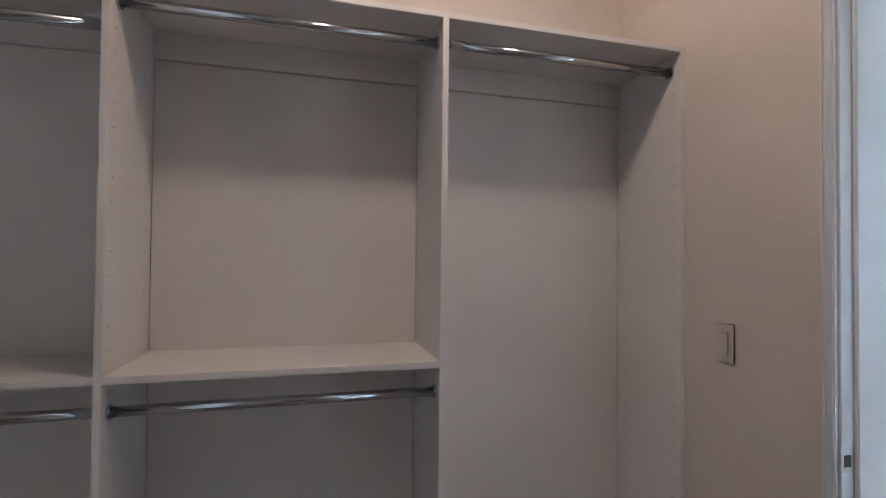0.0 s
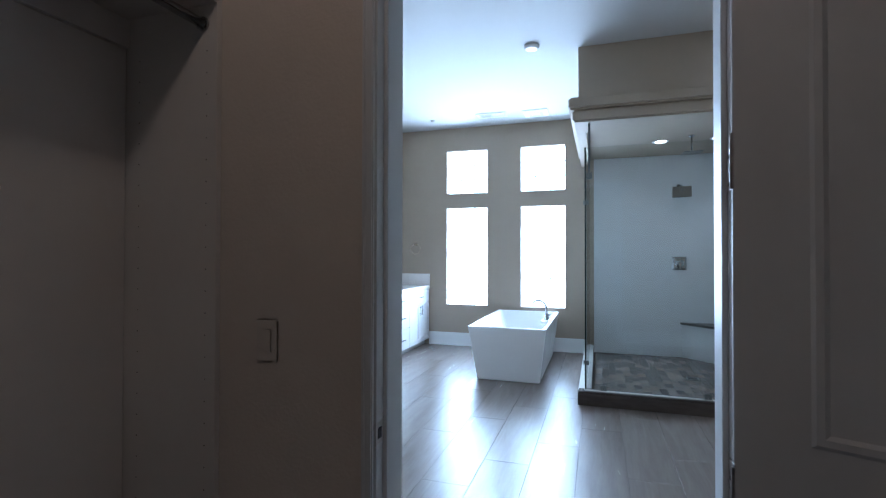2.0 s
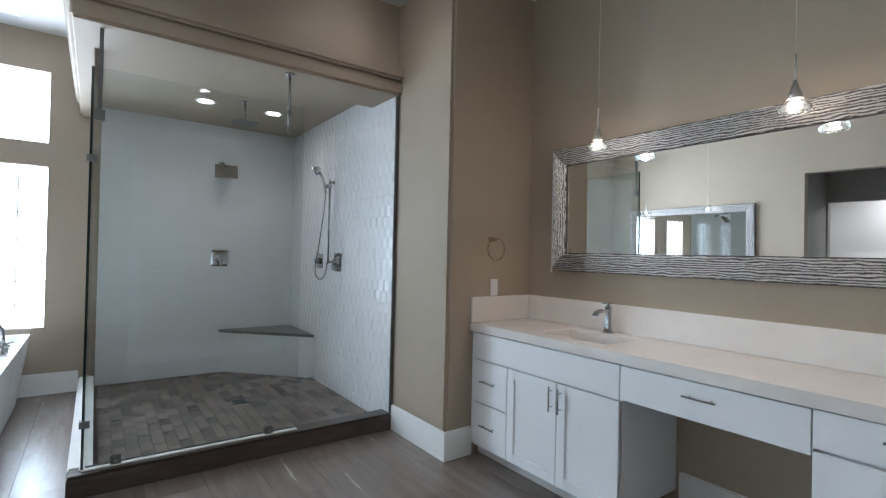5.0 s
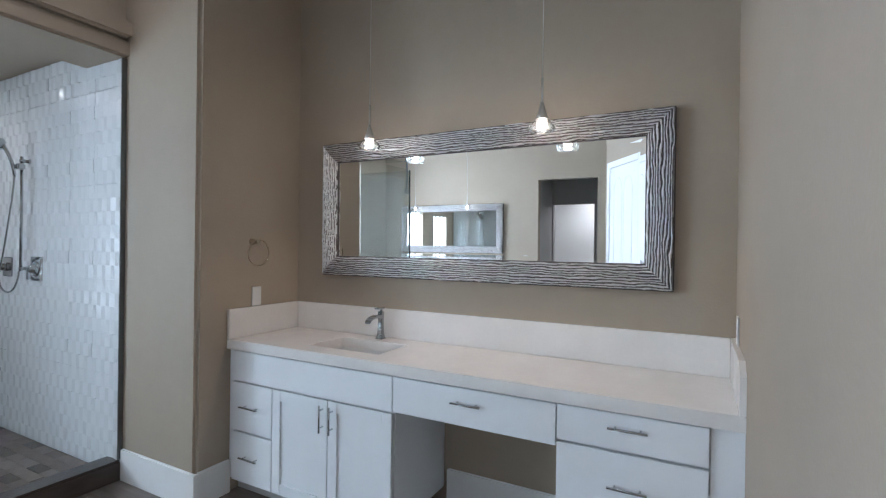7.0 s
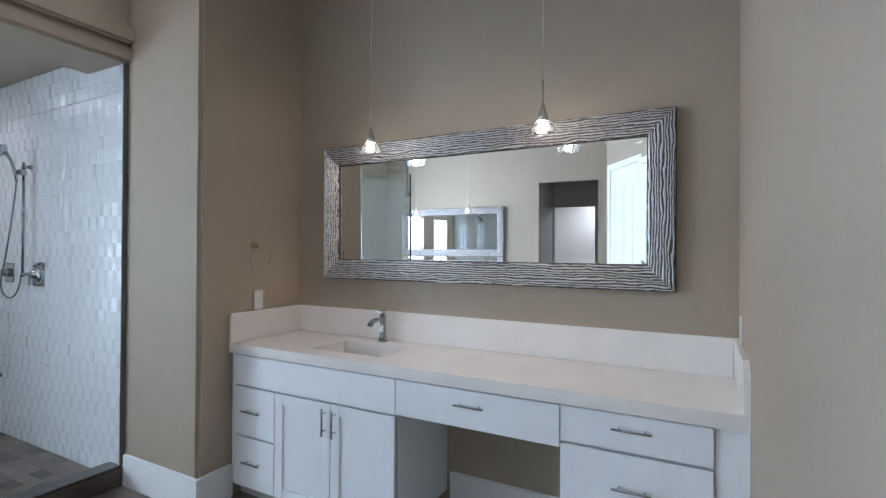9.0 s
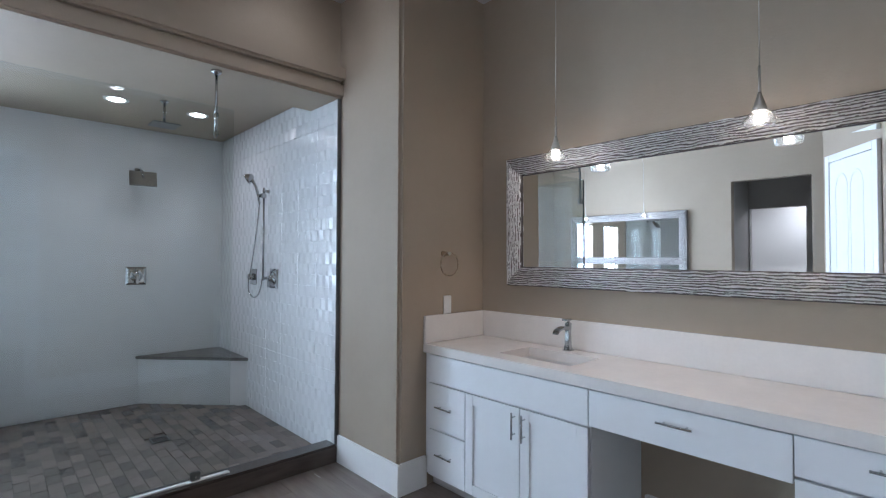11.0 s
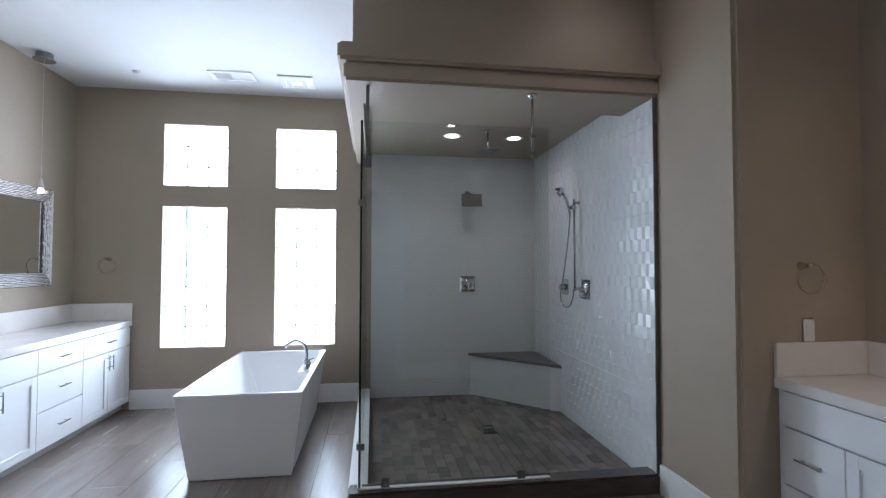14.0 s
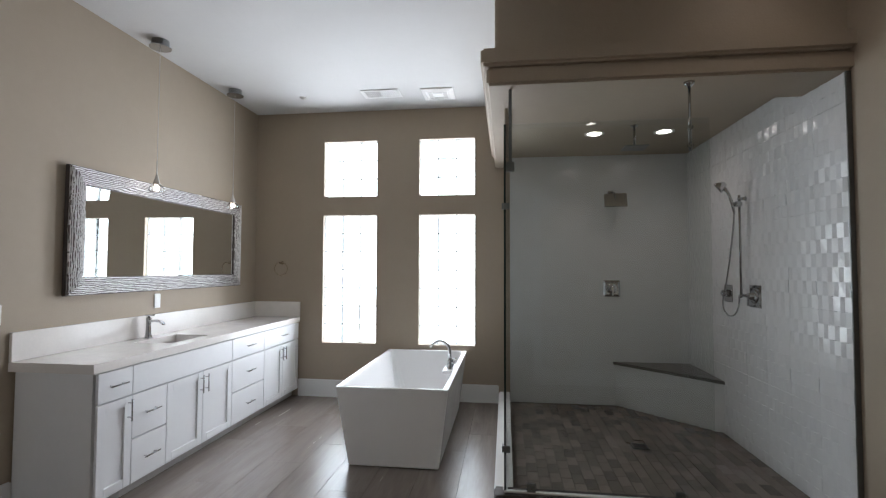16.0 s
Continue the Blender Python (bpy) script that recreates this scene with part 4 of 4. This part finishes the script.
# make-up vanity on the right wall
RV0, RV1, RVY = 1.7425, 4.318, -1.50
RM = pose(RV1, RVY, 0, 0, 0, 180)
GR = "make-up vanity cabinets"
u = thing("vanity_sink_cabinet", (0, 0, 0), "white sink cabinet with two drawers and two shaker doors", "cabinet", GR)
carcass(u, 0, 1.153, 0.528, 0.70)
part("filler", boxes((0.0, 0.036, -0.004, -0.0005, FZ0, FZ1)), M_CAB, u)
part("false_front", boxes((0.038, 1.151, -0.019, 0.0, 0.667, FZ1 - 0.002), bevel=0.0018), M_CAB, u)
slab_front(u, "drawer", 0.036, 0.36, 0.378, 0.660, (0.198, 0.528))
slab_front(u, "drawer", 0.036, 0.36, FZ0, 0.373, (0.198, 0.238))
shaker_door(u, 0.36, 0.757, FZ0, 0.660, (0.725, 0.565))
shaker_door(u, 0.757, 1.153, FZ0, 0.660, (0.79, 0.565))
put(u, RM)
u = thing("knee_drawer", (0, 0, 0), "white drawer above the open knee space", "drawer", GR)
part("body", boxes((1.1535, 1.9345, 0.012, 0.40, 0.669, 0.843)), M_SIDE, u)
slab_front(u, "drawer", 1.153, 1.935, 0.667, FZ1, (1.544, 0.772))
put(u, RM)
u = thing("vanity_drawer_cabinet", (0, 0, 0), "white cabinet with three plain drawers", "cabinet", GR)
carcass(u, 1.935, 2.576, 0.528)
slab_front(u, "drawer", 1.935, 2.472, 0.697, FZ1 + 0.002, (2.204, 0.786))
slab_front(u, "drawer", 1.935, 2.472, 0.40, 0.690, (2.204, 0.564))
slab_front(u, "drawer", 1.935, 2.472, FZ0, 0.395, (2.204, 0.24))
part("filler", boxes((2.474, 2.576, -0.004, -0.0005, FZ0, FZ1)), M_CAB, u)
put(u, RM)
t = thing("vanity_countertop", (3.0, -1.47, 0.845), "white quartz countertop with backsplash on the make-up vanity", "countertop")
counter_top(t, 1.7425, 4.3185, RIGHT_Y + 0.001, -1.470, (3.33, 3.80, -1.88, -1.60))
part("backsplash", boxes((1.764, 4.297, RIGHT_Y + 0.001, RIGHT_Y + 0.021, 0.901, 1.075), bevel=0.002), M_QUARTZ, t)
part("side_splash", boxes((4.2985, 4.3185, RIGHT_Y + 0.001, -1.470, 0.901, 1.075), bevel=0.002), M_QUARTZ, t)
bm = bmesh.new()
loft(bm, [[(x, RIGHT_Y + 0.001, 0.901), (x, -1.472, 0.901), (x, -1.472, 1.03), (x, -1.54, 1.075), (x, RIGHT_Y + 0.001, 1.075)] for x in (1.7425, 1.763)])
part("side_splash", bm, M_QUARTZ, t, "side splash with a clipped corner")
sink((3.565, -1.74, 0.848), 180, "sinks")
faucet((3.57, -1.955, 0.90), 180, "sink faucets")


# ---- framed mirrors ----
def carved_frame_side(length, width, seed):
    """One mitred side lying along local x from the outer corner, width towards +z, carved in wavy ridges, face to -y."""
    bm = bmesh.new()
    nu, nv, ribs = int(length * 90), 54, 9
    rows, crest = [], {}
    for j in range(nv + 1):
        v = j / nv
        row = []
        for i in range(nu + 1):
            u = i / nu
            x = width * v + (length - 2 * width * v) * u
            wob = noise.noise(Vector((x * 4.0, v * 3.0, seed))) * 0.9 + noise.noise(Vector((x * 14.0, v * 5.0, seed + 5))) * 0.8 + noise.noise(Vector((x * 31.0, v * 8.0, seed + 9))) * 0.35
            ridge = abs(math.sin(math.pi * (v * ribs + wob * 0.55)))
            lift = 0.024 + 0.016 * math.sin(math.pi * v) + 0.020 * ridge ** 0.8
            edge = 0.009 * noise.noise(Vector((x * 11.0, seed, 2.0))) if j == 0 else 0.0
            row.append(bm.verts.new((x, -lift, width * v + edge)))
            crest[row[-1]] = ridge
        rows.append(row)
    for a, b in zip(rows, rows[1:]):
        for k in range(nu):
            f = bm.faces.new((a[k], a[k + 1], b[k + 1], b[k]))
            f.smooth = True
            # faces low between the ridges take the darker material
            f.material_index = 1 if sum(crest[v] for v in f.verts) < 2.45 else 0
    back = [bm.verts.new(p) for p in ((0, 0, 0), (length, 0, 0), (length - width, 0, width), (width, 0, width))]
    bm.faces.new(back)
    bm.faces.new([back[0], *rows[0], back[1]][::-1])
    bm.faces.new([back[3], *rows[-1], back[2]])
    return bm


def bevelled_glass(x0, x1, z0, z1, rim=0.034, rise=0.0006):
    """Mirror glass whose ground rim throws the picture back towards the middle."""
    def loop(i, y):
        return [(x0 + i, y, z0 + i), (x1 - i, y, z0 + i), (x1 - i, y, z1 - i), (x0 + i, y, z1 - i)]
    bm = bmesh.new()
    loft(bm, [loop(0, -0.004), loop(0, -0.022 - rise), loop(rim, -0.022)])
    return bm


def framed_mirror(label, w, h, fw):
    t = thing("framed_mirror", (0, 0, 0), label, "mirror", "framed mirrors")
    for k, (length, m) in enumerate(((w, pose(-w / 2, 0, 0)), (w, pose(w / 2, 0, h, 0, 180, 0)), (h, pose(w / 2, 0, 0, 0, -90, 0)), (h, pose(-w / 2, 0, h, 0, 90, 0)))):
        bm = carved_frame_side(length, fw, 3.7 * k)
        bmesh.ops.transform(bm, verts=bm.verts[:], matrix=m)
        part("frame_side", bm, M_SILVER, t, "carved silver wavy frame").data.materials.append(M_GROOVE)
    part("glass", bevelled_glass(-w / 2 + fw - 0.004, w / 2 - fw + 0.004, fw - 0.004, h - fw + 0.004), M_MIRROR, t, "clear mirror glass with a bevelled rim")
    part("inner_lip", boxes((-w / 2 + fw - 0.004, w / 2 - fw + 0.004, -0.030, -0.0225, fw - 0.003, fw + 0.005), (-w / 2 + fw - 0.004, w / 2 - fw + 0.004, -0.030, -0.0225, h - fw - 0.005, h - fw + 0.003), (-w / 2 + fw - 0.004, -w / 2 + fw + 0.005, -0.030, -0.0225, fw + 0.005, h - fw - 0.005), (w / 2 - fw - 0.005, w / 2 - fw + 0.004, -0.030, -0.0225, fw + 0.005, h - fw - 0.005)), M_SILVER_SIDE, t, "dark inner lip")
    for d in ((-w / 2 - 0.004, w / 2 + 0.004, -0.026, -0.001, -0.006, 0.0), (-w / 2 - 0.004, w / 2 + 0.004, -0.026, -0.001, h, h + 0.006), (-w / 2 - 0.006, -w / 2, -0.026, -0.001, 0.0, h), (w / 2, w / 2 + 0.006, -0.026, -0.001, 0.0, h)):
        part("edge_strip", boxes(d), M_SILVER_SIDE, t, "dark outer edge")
    return t


put(framed_mirror("large mirror in a carved silver frame over the make-up vanity", 2.07, 0.835, 0.115), pose(3.028, RIGHT_Y + 0.004, 1.270, 0.45, 0, 180))
put(framed_mirror("large mirror in a carved silver frame over the long vanity", 2.11, 0.875, 0.115), pose(5.99, LEFT_Y - 0.004, 1.278, 0.0, 0, 0.3))


# ---- pendants ----
def pendant(x, y, tip, ceil, lit, label):
    t = thing("pendant_light", (x, y, tip), label, "pendant", "pendant lights")
    bm = bmesh.new()
    lathe(bm, [(0.080, ceil - 0.062), (0.082, ceil - 0.054), (0.064, ceil - 0.050), (0.064, ceil - 0.0005)], (x, y, 0), 32)
    part("canopy", bm, M_CHROME, t)
    bm = bmesh.new()
    sweep(bm, [(x, y, tip + 0.23), (x, y, ceil - 0.06)], 0.0018, 6)
    part("cable", bm, M_NICKEL, t)
    bm = bmesh.new()
    sweep(bm, [(x, y, tip + 0.11), (x, y, tip + 0.24)], 0.005, 10)
    part("stem", bm, M_NICKEL, t)
    bm = bmesh.new()
    lathe(bm, [(0.030, tip + 0.048), (0.022, tip + 0.075), (0.010, tip + 0.115), (0.006, tip + 0.13)], (x, y, 0), 20)
    part("cone", bm, M_NICKEL, t)
    bm = bmesh.new()
    lathe(bm, [(0.030, tip + 0.052), (0.062, tip + 0.012), (0.055, tip - 0.004), (0.030, tip - 0.006), (0.028, tip - 0.002), (0.050, tip + 0.002), (0.055, tip + 0.012), (0.026, tip + 0.046)], (x, y, 0), 16, True)
    s = part("shade", bm, M_SHADE, t, "thick clear glass shade")
    s.visible_shadow = False
    bm = bmesh.new()
    lathe(bm, [(0.010, tip + 0.006), (0.019, tip + 0.012), (0.021, tip + 0.028), (0.014, tip + 0.042)], (x, y, 0), 16)
    b = part("bulb", bm, M_BULB if lit else M_SHADE, t, "lit bulb" if lit else "frosted bulb")
    b.visible_shadow = False
    return t


pendant(2.538, -1.75, 2.0, CEIL, True, "lit glass pendant hanging before the make-up mirror")
pendant(3.52, -1.75, 2.0, CEIL, True, "lit glass pendant hanging before the make-up mirror")
pendant(5.56, 3.40, 2.075, CEIL, True, "small lit glass pendant hanging before the long mirror")
pendant(6.64, 3.40, 2.075, CEIL, True, "small lit glass pendant hanging before the long mirror")


# ---- small wall and ceiling fittings: local face to -y ----
def towel_ring(m, label):
    t = thing("towel_ring", (0, 0, 0), label, "towel ring", "towel rings")
    bm = bmesh.new()
    sweep(bm, [(0, 0, 0), (0, -0.012, 0), (0, -0.05, 0), (0, -0.06, 0)], 0.02, 14, [0.021, 0.018, 0.008, 0.012])
    part("post", bm, M_BRASS, t)
    bm = bmesh.new()
    n, r = 28, 0.078
    vs = [[bm.verts.new(((r + 0.0042 * math.cos(b)) * math.sin(a) + 0.01, -0.05 + 0.0042 * math.sin(b), -0.068 + (r + 0.0042 * math.cos(b)) * math.cos(a))) for b in [math.pi / 4 * q for q in range(8)]] for a in [2 * math.pi * k / n for k in range(n)]]
    for k in range(n):
        for q in range(8):
            f = bm.faces.new((vs[k][q], vs[(k + 1) % n][q], vs[(k + 1) % n][(q + 1) % 8], vs[k][(q + 1) % 8]))
            f.smooth = True
    part("ring", bm, M_BRASS, t)
    return put(t, m)


towel_ring(pose(4.3195, -1.64, 1.472, 0, 0, -90), "nickel towel ring on the greige wall block")
towel_ring(pose(WIN_X - 0.0005, 3.245, 1.525, 0, 0, -90), "nickel towel ring beside the windows")


def wall_plate(m, label, rocker, name="power_outlet", finish=None):
    t = thing(name, (0, 0, 0), label, "switch" if rocker else "outlet", "wall plates")
    part("plate", boxes((-0.036, 0.036, -0.006, 0, -0.060, 0.060), bevel=0.003), finish or M_PLASTIC, t)
    if rocker:
        part("rocker", boxes((-0.0165, 0.0165, -0.0095, -0.0055, -0.033, 0.033), bevel=0.002), finish or M_PLASTIC, t)
    else:
        for z in (0.020, -0.020):
            part("socket", boxes((-0.0165, 0.0165, -0.0075, -0.0055, z - 0.0145, z + 0.0145), bevel=0.002), M_PLASTIC, t)
    return put(t, m)


wall_plate(pose(4.3195, -1.677, 1.135, 0, 0, -90), "white power outlet on the greige wall block", False)
wall_plate(pose(5.83, LEFT_Y - 0.0005, 1.185), "white power outlet under the long mirror", False)
wall_plate(pose(4.52, LEFT_Y - 0.0005, 1.185), "white light switch at the end of the long vanity", True, "light_switch")
wall_plate(pose(BATH_X + 0.0005, -1.86, 1.13, 0, 0, 90), "white power outlet at the end of the make-up vanity", False)
wall_plate(pose(CLOSET_X - 0.0045, 1.425, 1.126, 0, 0, -90), "almond light switch on the closet wall", True, "light_switch", M_ALMOND)

t = thing("smoke_detector", (4.87, 1.12, CEIL), "round white smoke detector on the ceiling", "smoke detector")
bm = bmesh.new()
lathe(bm, [(0.045, CEIL - 0.036), (0.062, CEIL - 0.030), (0.070, CEIL - 0.012), (0.070, CEIL - 0.0005)], (4.87, 1.12, 0), 28)
part("housing", bm, M_PLASTIC, t)
t = thing("fire_sprinkler", (6.93, 2.80, CEIL), "small dark sprinkler head in the ceiling", "sprinkler")
bm = bmesh.new()
lathe(bm, [(0.018, CEIL - 0.022), (0.022, CEIL - 0.018), (0.014, CEIL - 0.010), (0.034, CEIL - 0.006), (0.036, CEIL - 0.0005)], (6.93, 2.80, 0), 20)
part("head", bm, M_NICKEL, t)
t = thing("ceiling_vent", (6.91, 1.93, CEIL), "white slatted air register in the ceiling", "vent")
VX0, VX1, VY0, VY1 = 6.80, 7.02, 1.73, 2.13
part("frame", boxes((VX0, VX1, VY0, VY0 + 0.03, CEIL - 0.010, CEIL - 0.0005), (VX0, VX1, VY1 - 0.03, VY1, CEIL - 0.010, CEIL - 0.0005), (VX0, VX0 + 0.03, VY0 + 0.03, VY1 - 0.03, CEIL - 0.010, CEIL - 0.0005), (VX1 - 0.03, VX1, VY0 + 0.03, VY1 - 0.03, CEIL - 0.010, CEIL - 0.0005), bevel=0.002), M_PLASTIC, t)
# solid grey sheet stands for the shaded duct behind the slats
part("duct_shade", boxes((VX0 + 0.03, VX1 - 0.03, VY0 + 0.03, VY1 - 0.03, CEIL - 0.003, CEIL - 0.0008)), M_TOE, t)
for k in range(16):
    y = VY0 + 0.042 + 0.0212 * k
    bm = boxes((VX0 + 0.03, VX1 - 0.03, -0.007, 0.007, -0.001, 0.001))
    bmesh.ops.transform(bm, verts=bm.verts[:], matrix=pose(0, y, CEIL - 0.0085, 35 if k > 7 else -35, 0, 0))
    part("slat", bm, M_PLASTIC, t)
t = thing("exhaust_fan", (6.98, 1.34, CEIL), "square white exhaust fan grille in the ceiling", "vent")
bm = bmesh.new()
loft(bm, [[(6.98 + s * a, 1.34 + s * b, z) for a, b in ((-1, -1), (1, -1), (1, 1), (-1, 1))] for s, z in ((0.165, CEIL - 0.0005), (0.160, CEIL - 0.012), (0.12, CEIL - 0.026), (0.115, CEIL - 0.020))])
part("cover", bm, M_PLASTIC, t)
# solid grey slabs paint the shade of the gaps in the cover
for s in (-1, 1):
    part("louvre_gap_shade", boxes((6.98 - 0.09, 6.98 + 0.09, 1.34 + s * 0.075 - 0.02, 1.34 + s * 0.075 + 0.02, CEIL - 0.0235, CEIL - 0.0195)), M_TOE, t)
    part("louvre_gap_shade", boxes((6.98 + s * 0.075 - 0.02, 6.98 + s * 0.075 + 0.02, 1.34 - 0.05, 1.34 + 0.05, CEIL - 0.0235, CEIL - 0.0195)), M_TOE, t)

# ---- closet shelving ----
CF, CB = 1.592, 1.949
SH, TOP, TH = 1.074, 2.118, 0.019
DIVS = [-1.05, -0.180, 0.706, 1.5755]
organiser = thing("closet_shelving", (0.3, 1.77, 0), "white melamine closet shelving with hanging bays", "shelving")
for x in DIVS:
    bm = boxes((x, x + TH if x < 1.5 else x - TH, CF, CB, 0.0, TOP), bevel=0.0012)
    part("divider", bm, M_MELA, organiser)
for a, b in zip(DIVS, DIVS[1:]):
    x0, x1 = a + TH, b if b < 1.5 else b - TH
    part("top_shelf", boxes((x0, x1, CF, CB, TOP - TH, TOP - 0.0005), bevel=0.0012), M_MELA, organiser)
    part("cleat", boxes((x0, x1, CB - 0.019, CB, TOP - TH - 0.09, TOP - TH - 0.0005), bevel=0.001), M_MELA, organiser)
    part("back_panel", boxes((x0 + 0.003, x1 - 0.003, CB - 0.006, CB - 0.001, 0.05, TOP - TH - 0.093)), M_MELA, organiser)
    rods = [TOP - 0.075 if a > -1 else TOP - 0.145]
    if b < 1.5:
        part("shelf", boxes((x0, x1, CF, CB - 0.007, SH - TH, SH), bevel=0.0012), M_MELA, organiser)
        rods.append(SH - 0.10)
    for z in rods:
        bm = bmesh.new()
        y = CF + 0.05
        sweep(bm, [(x0 + 0.004, y, z), (x1 - 0.004, y, z)], 0.0145, 16)
        r = part("rod", bm, M_CHROME, organiser, "chrome hanging rod")
        for x, s in ((x0, 1), (x1, -1)):
            bm = bmesh.new()
            sweep(bm, [(x + s * 0.0005, y, z), (x + s * 0.008, y, z)], 0.021, 16)
            part("rod_cup", bm, M_CHROME, r)
    # tiny dark squares paint the shade of pin holes; nothing is drilled
    for x, s in ((x0, 1), (x1, -1)):
        bm = bmesh.new()
        for z in [0.30 + 0.064 * k for k in range(27)]:
            for y in (CF + 0.037, CB - 0.06):
                box(bm, x, x + s * 0.0006, y - 0.0016, y + 0.0016, z - 0.0016, z + 0.0016)
        tagged(part("pin_holes", bm, M_DARK, organiser, "rows of dark squares painted as shelf pin holes"), kind="stuff")
# unseen fixture added where the closet lamp hangs
lamp = thing("closet_ceiling_light", (0.62, 1.02, 2.9), "unseen round closet ceiling light", "ceiling light")
bm = bmesh.new()
lathe(bm, [(0.13, 2.882), (0.14, 2.8995)], (0.62, 1.02, 0), 28)
part("base", bm, M_NICKEL, lamp)

# ---- pieces of floors and walls ----
def piece(name, me, parent, at):
    ob = new(name, me)
    ob.parent = parent
    ob.location = at
    return ob


PLANK_W, PLANK_L, GAP = 0.30, 1.20, 0.0011
plank_me = {}


def plank_mesh(lx, ly):
    key = (round(lx, 3), round(ly, 3))
    if key not in plank_me:
        bm = boxes((-lx / 2 + GAP, lx / 2 - GAP, -ly / 2 + GAP, ly / 2 - GAP, -0.009, 0.0), bevel=0.0005, segments=1)
        plank_me[key] = mesh_of("plank", bm, M_FLOOR)
    return plank_me[key]


rng = random.Random(4)
row = 0
y = -2.03
while y < LEFT_Y - 0.01:
    y2 = min(y + PLANK_W, LEFT_Y)
    x = 1.60 - (row % 3) * 0.4
    while x < WIN_X:
        x0, x1 = max(x, 1.60), min(x + PLANK_L, WIN_X)
        if y >= -1.3 and y2 <= 0.75 and x1 > 5.0:
            x1 = min(x1, 5.03)
        if x1 - x0 > 0.02 and not (y2 <= -1.25 and x0 > 4.4):
            piece("plank", plank_mesh(x1 - x0, y2 - y), floor, ((x0 + x1) / 2, (y + y2) / 2, 0.0))
        x += PLANK_L
    y += PLANK_W
    row += 1
bm = bmesh.new()
for k in range(5):
    box(bm, -1.9, 1.597, -1.25 + 0.64 * k, -0.615 + 0.64 * k, -0.0075, -0.001)
part("closet_planks", bm, M_FLOOR, floor)

# brick mosaic of the shower floor
MX, MY, MG = 0.152, 0.076, 0.0014
bm = boxes((-MX / 2 + MG, MX / 2 - MG, -MY / 2 + MG, MY / 2 - MG, -0.008, 0.0), bevel=0.001, segments=1)
mosaic_me = mesh_of("mosaic_tile", bm, M_MOSAIC)
rest = bmesh.new()
count = 0
nx, ny = int((7.402 - 5.13) / MX), int((0.605 + 1.25) / MY)
for i in range(nx + 1):
    for j in range(ny):
        cx, cy = 5.13 + (i + 0.5 - (j % 2) * 0.5) * MX, -1.25 + (j + 0.5) * MY + 0.006
        if cx - MX / 2 < 5.129 or cx + MX / 2 > 7.402 or (cx - 6.62) / 0.78 + (-0.5 - cy) / 0.75 > 1.03 and cy < -0.45:
            continue
        if abs(cx - 6.19) < 0.06 + MX / 2 and abs(cy + 0.42) < 0.06 + MY / 2:
            continue
        if cx < 6.02 and count < 300:
            piece("mosaic_tile", mosaic_me, shower_floor, (cx, cy, 0.0385 + rng.uniform(-0.0006, 0.0006)))
            count += 1
        else:
            z = 0.0385 + rng.uniform(-0.0006, 0.0006)
            box(rest, cx - MX / 2 + MG, cx + MX / 2 - MG, cy - MY / 2 + MG, cy + MY / 2 - MG, 0.0301, z)
tagged(part("mosaic_field", rest, M_MOSAIC, shower_floor), kind="stuff")

# large white wall tiles with a shallow woven relief of square cells
TW, THT, TG = 0.2975, 0.595, 0.0009


def woven(bm, w, hgt, seed, depth):
    """One tile in its own places: x along the wall, z up, its face to +y, in rows of shallow waves, each row half a wave on from the last."""
    r = random.Random(seed)
    rows_c, cols = max(1, round(hgt / 0.085)), max(1, round(w / 0.0496))
    dz, dx = (hgt - 2 * TG) / rows_c, (w - 2 * TG) / cols
    for j in range(rows_c):
        z0 = -hgt / 2 + TG + j * dz
        low, high = [], []
        for k in range(cols + 1):
            x = -w / 2 + TG + k * dx
            lift = (depth * r.uniform(0.45, 1.15) if (k + j) % 2 else depth * r.uniform(-0.1, 0.1))
            tip = depth * r.uniform(-0.22, 0.22)
            low.append(bm.verts.new((x, 0.0076 + lift - tip, z0)))
            high.append(bm.verts.new((x, 0.0076 + lift + tip, z0 + dz)))
        foot, head = [bm.verts.new((v.co.x, 0.0, v.co.z)) for v in low], [bm.verts.new((v.co.x, 0.0, v.co.z)) for v in high]
        for k in range(cols):
            bm.faces.new((low[k], low[k + 1], high[k + 1], high[k]))
            bm.faces.new((foot[k], foot[k + 1], low[k + 1], low[k]))
            bm.faces.new((high[k], high[k + 1], head[k + 1], head[k]))
        bm.faces.new((foot[0], low[0], high[0], head[0]))
        bm.faces.new((foot[-1], head[-1], high[-1], low[-1]))
    return bm


tile_me = {}


def tile_mesh(w, hgt, k, depth):
    key = (round(w, 3), round(hgt, 3), k, depth)
    if key not in tile_me:
        tile_me[key] = mesh_of("wall_tile", woven(bmesh.new(), w, hgt, k + 11, depth), M_TILE)
    return tile_me[key]


def tile_wall(parent, u0, u1, place, yaw, top, low, depth):
    """Tiles a wall along u; top(u) and low(u) bound it; place(u) gives x, y."""
    u = u0
    while u < u1 - 0.02:
        w = min(TW, u1 - u)
        z = low(u + w / 2)
        while z < top(u + w / 2) - 0.02:
            hgt = min(THT, top(u + w / 2) - z)
            ob = piece("wall_tile", tile_mesh(w, hgt, rng.randrange(4), depth), parent, (*place(u + w / 2), z + hgt / 2))
            ob.rotation_euler = (0, 0, radians(yaw))
            z += THT
        u += TW


tile_wall(shower_side, 5.0225, 7.4045, lambda u: (u, -1.2595), 0, lambda u: 2.584 if u < 5.42 else 2.688, lambda u: 0.126 if u < 5.14 else 0.036, 0.0050)
tile_wall(shower_back, -1.2525, 0.600, lambda u: (7.4112, u), 90, lambda u: 2.688, lambda u: 0.036, 0.0007)
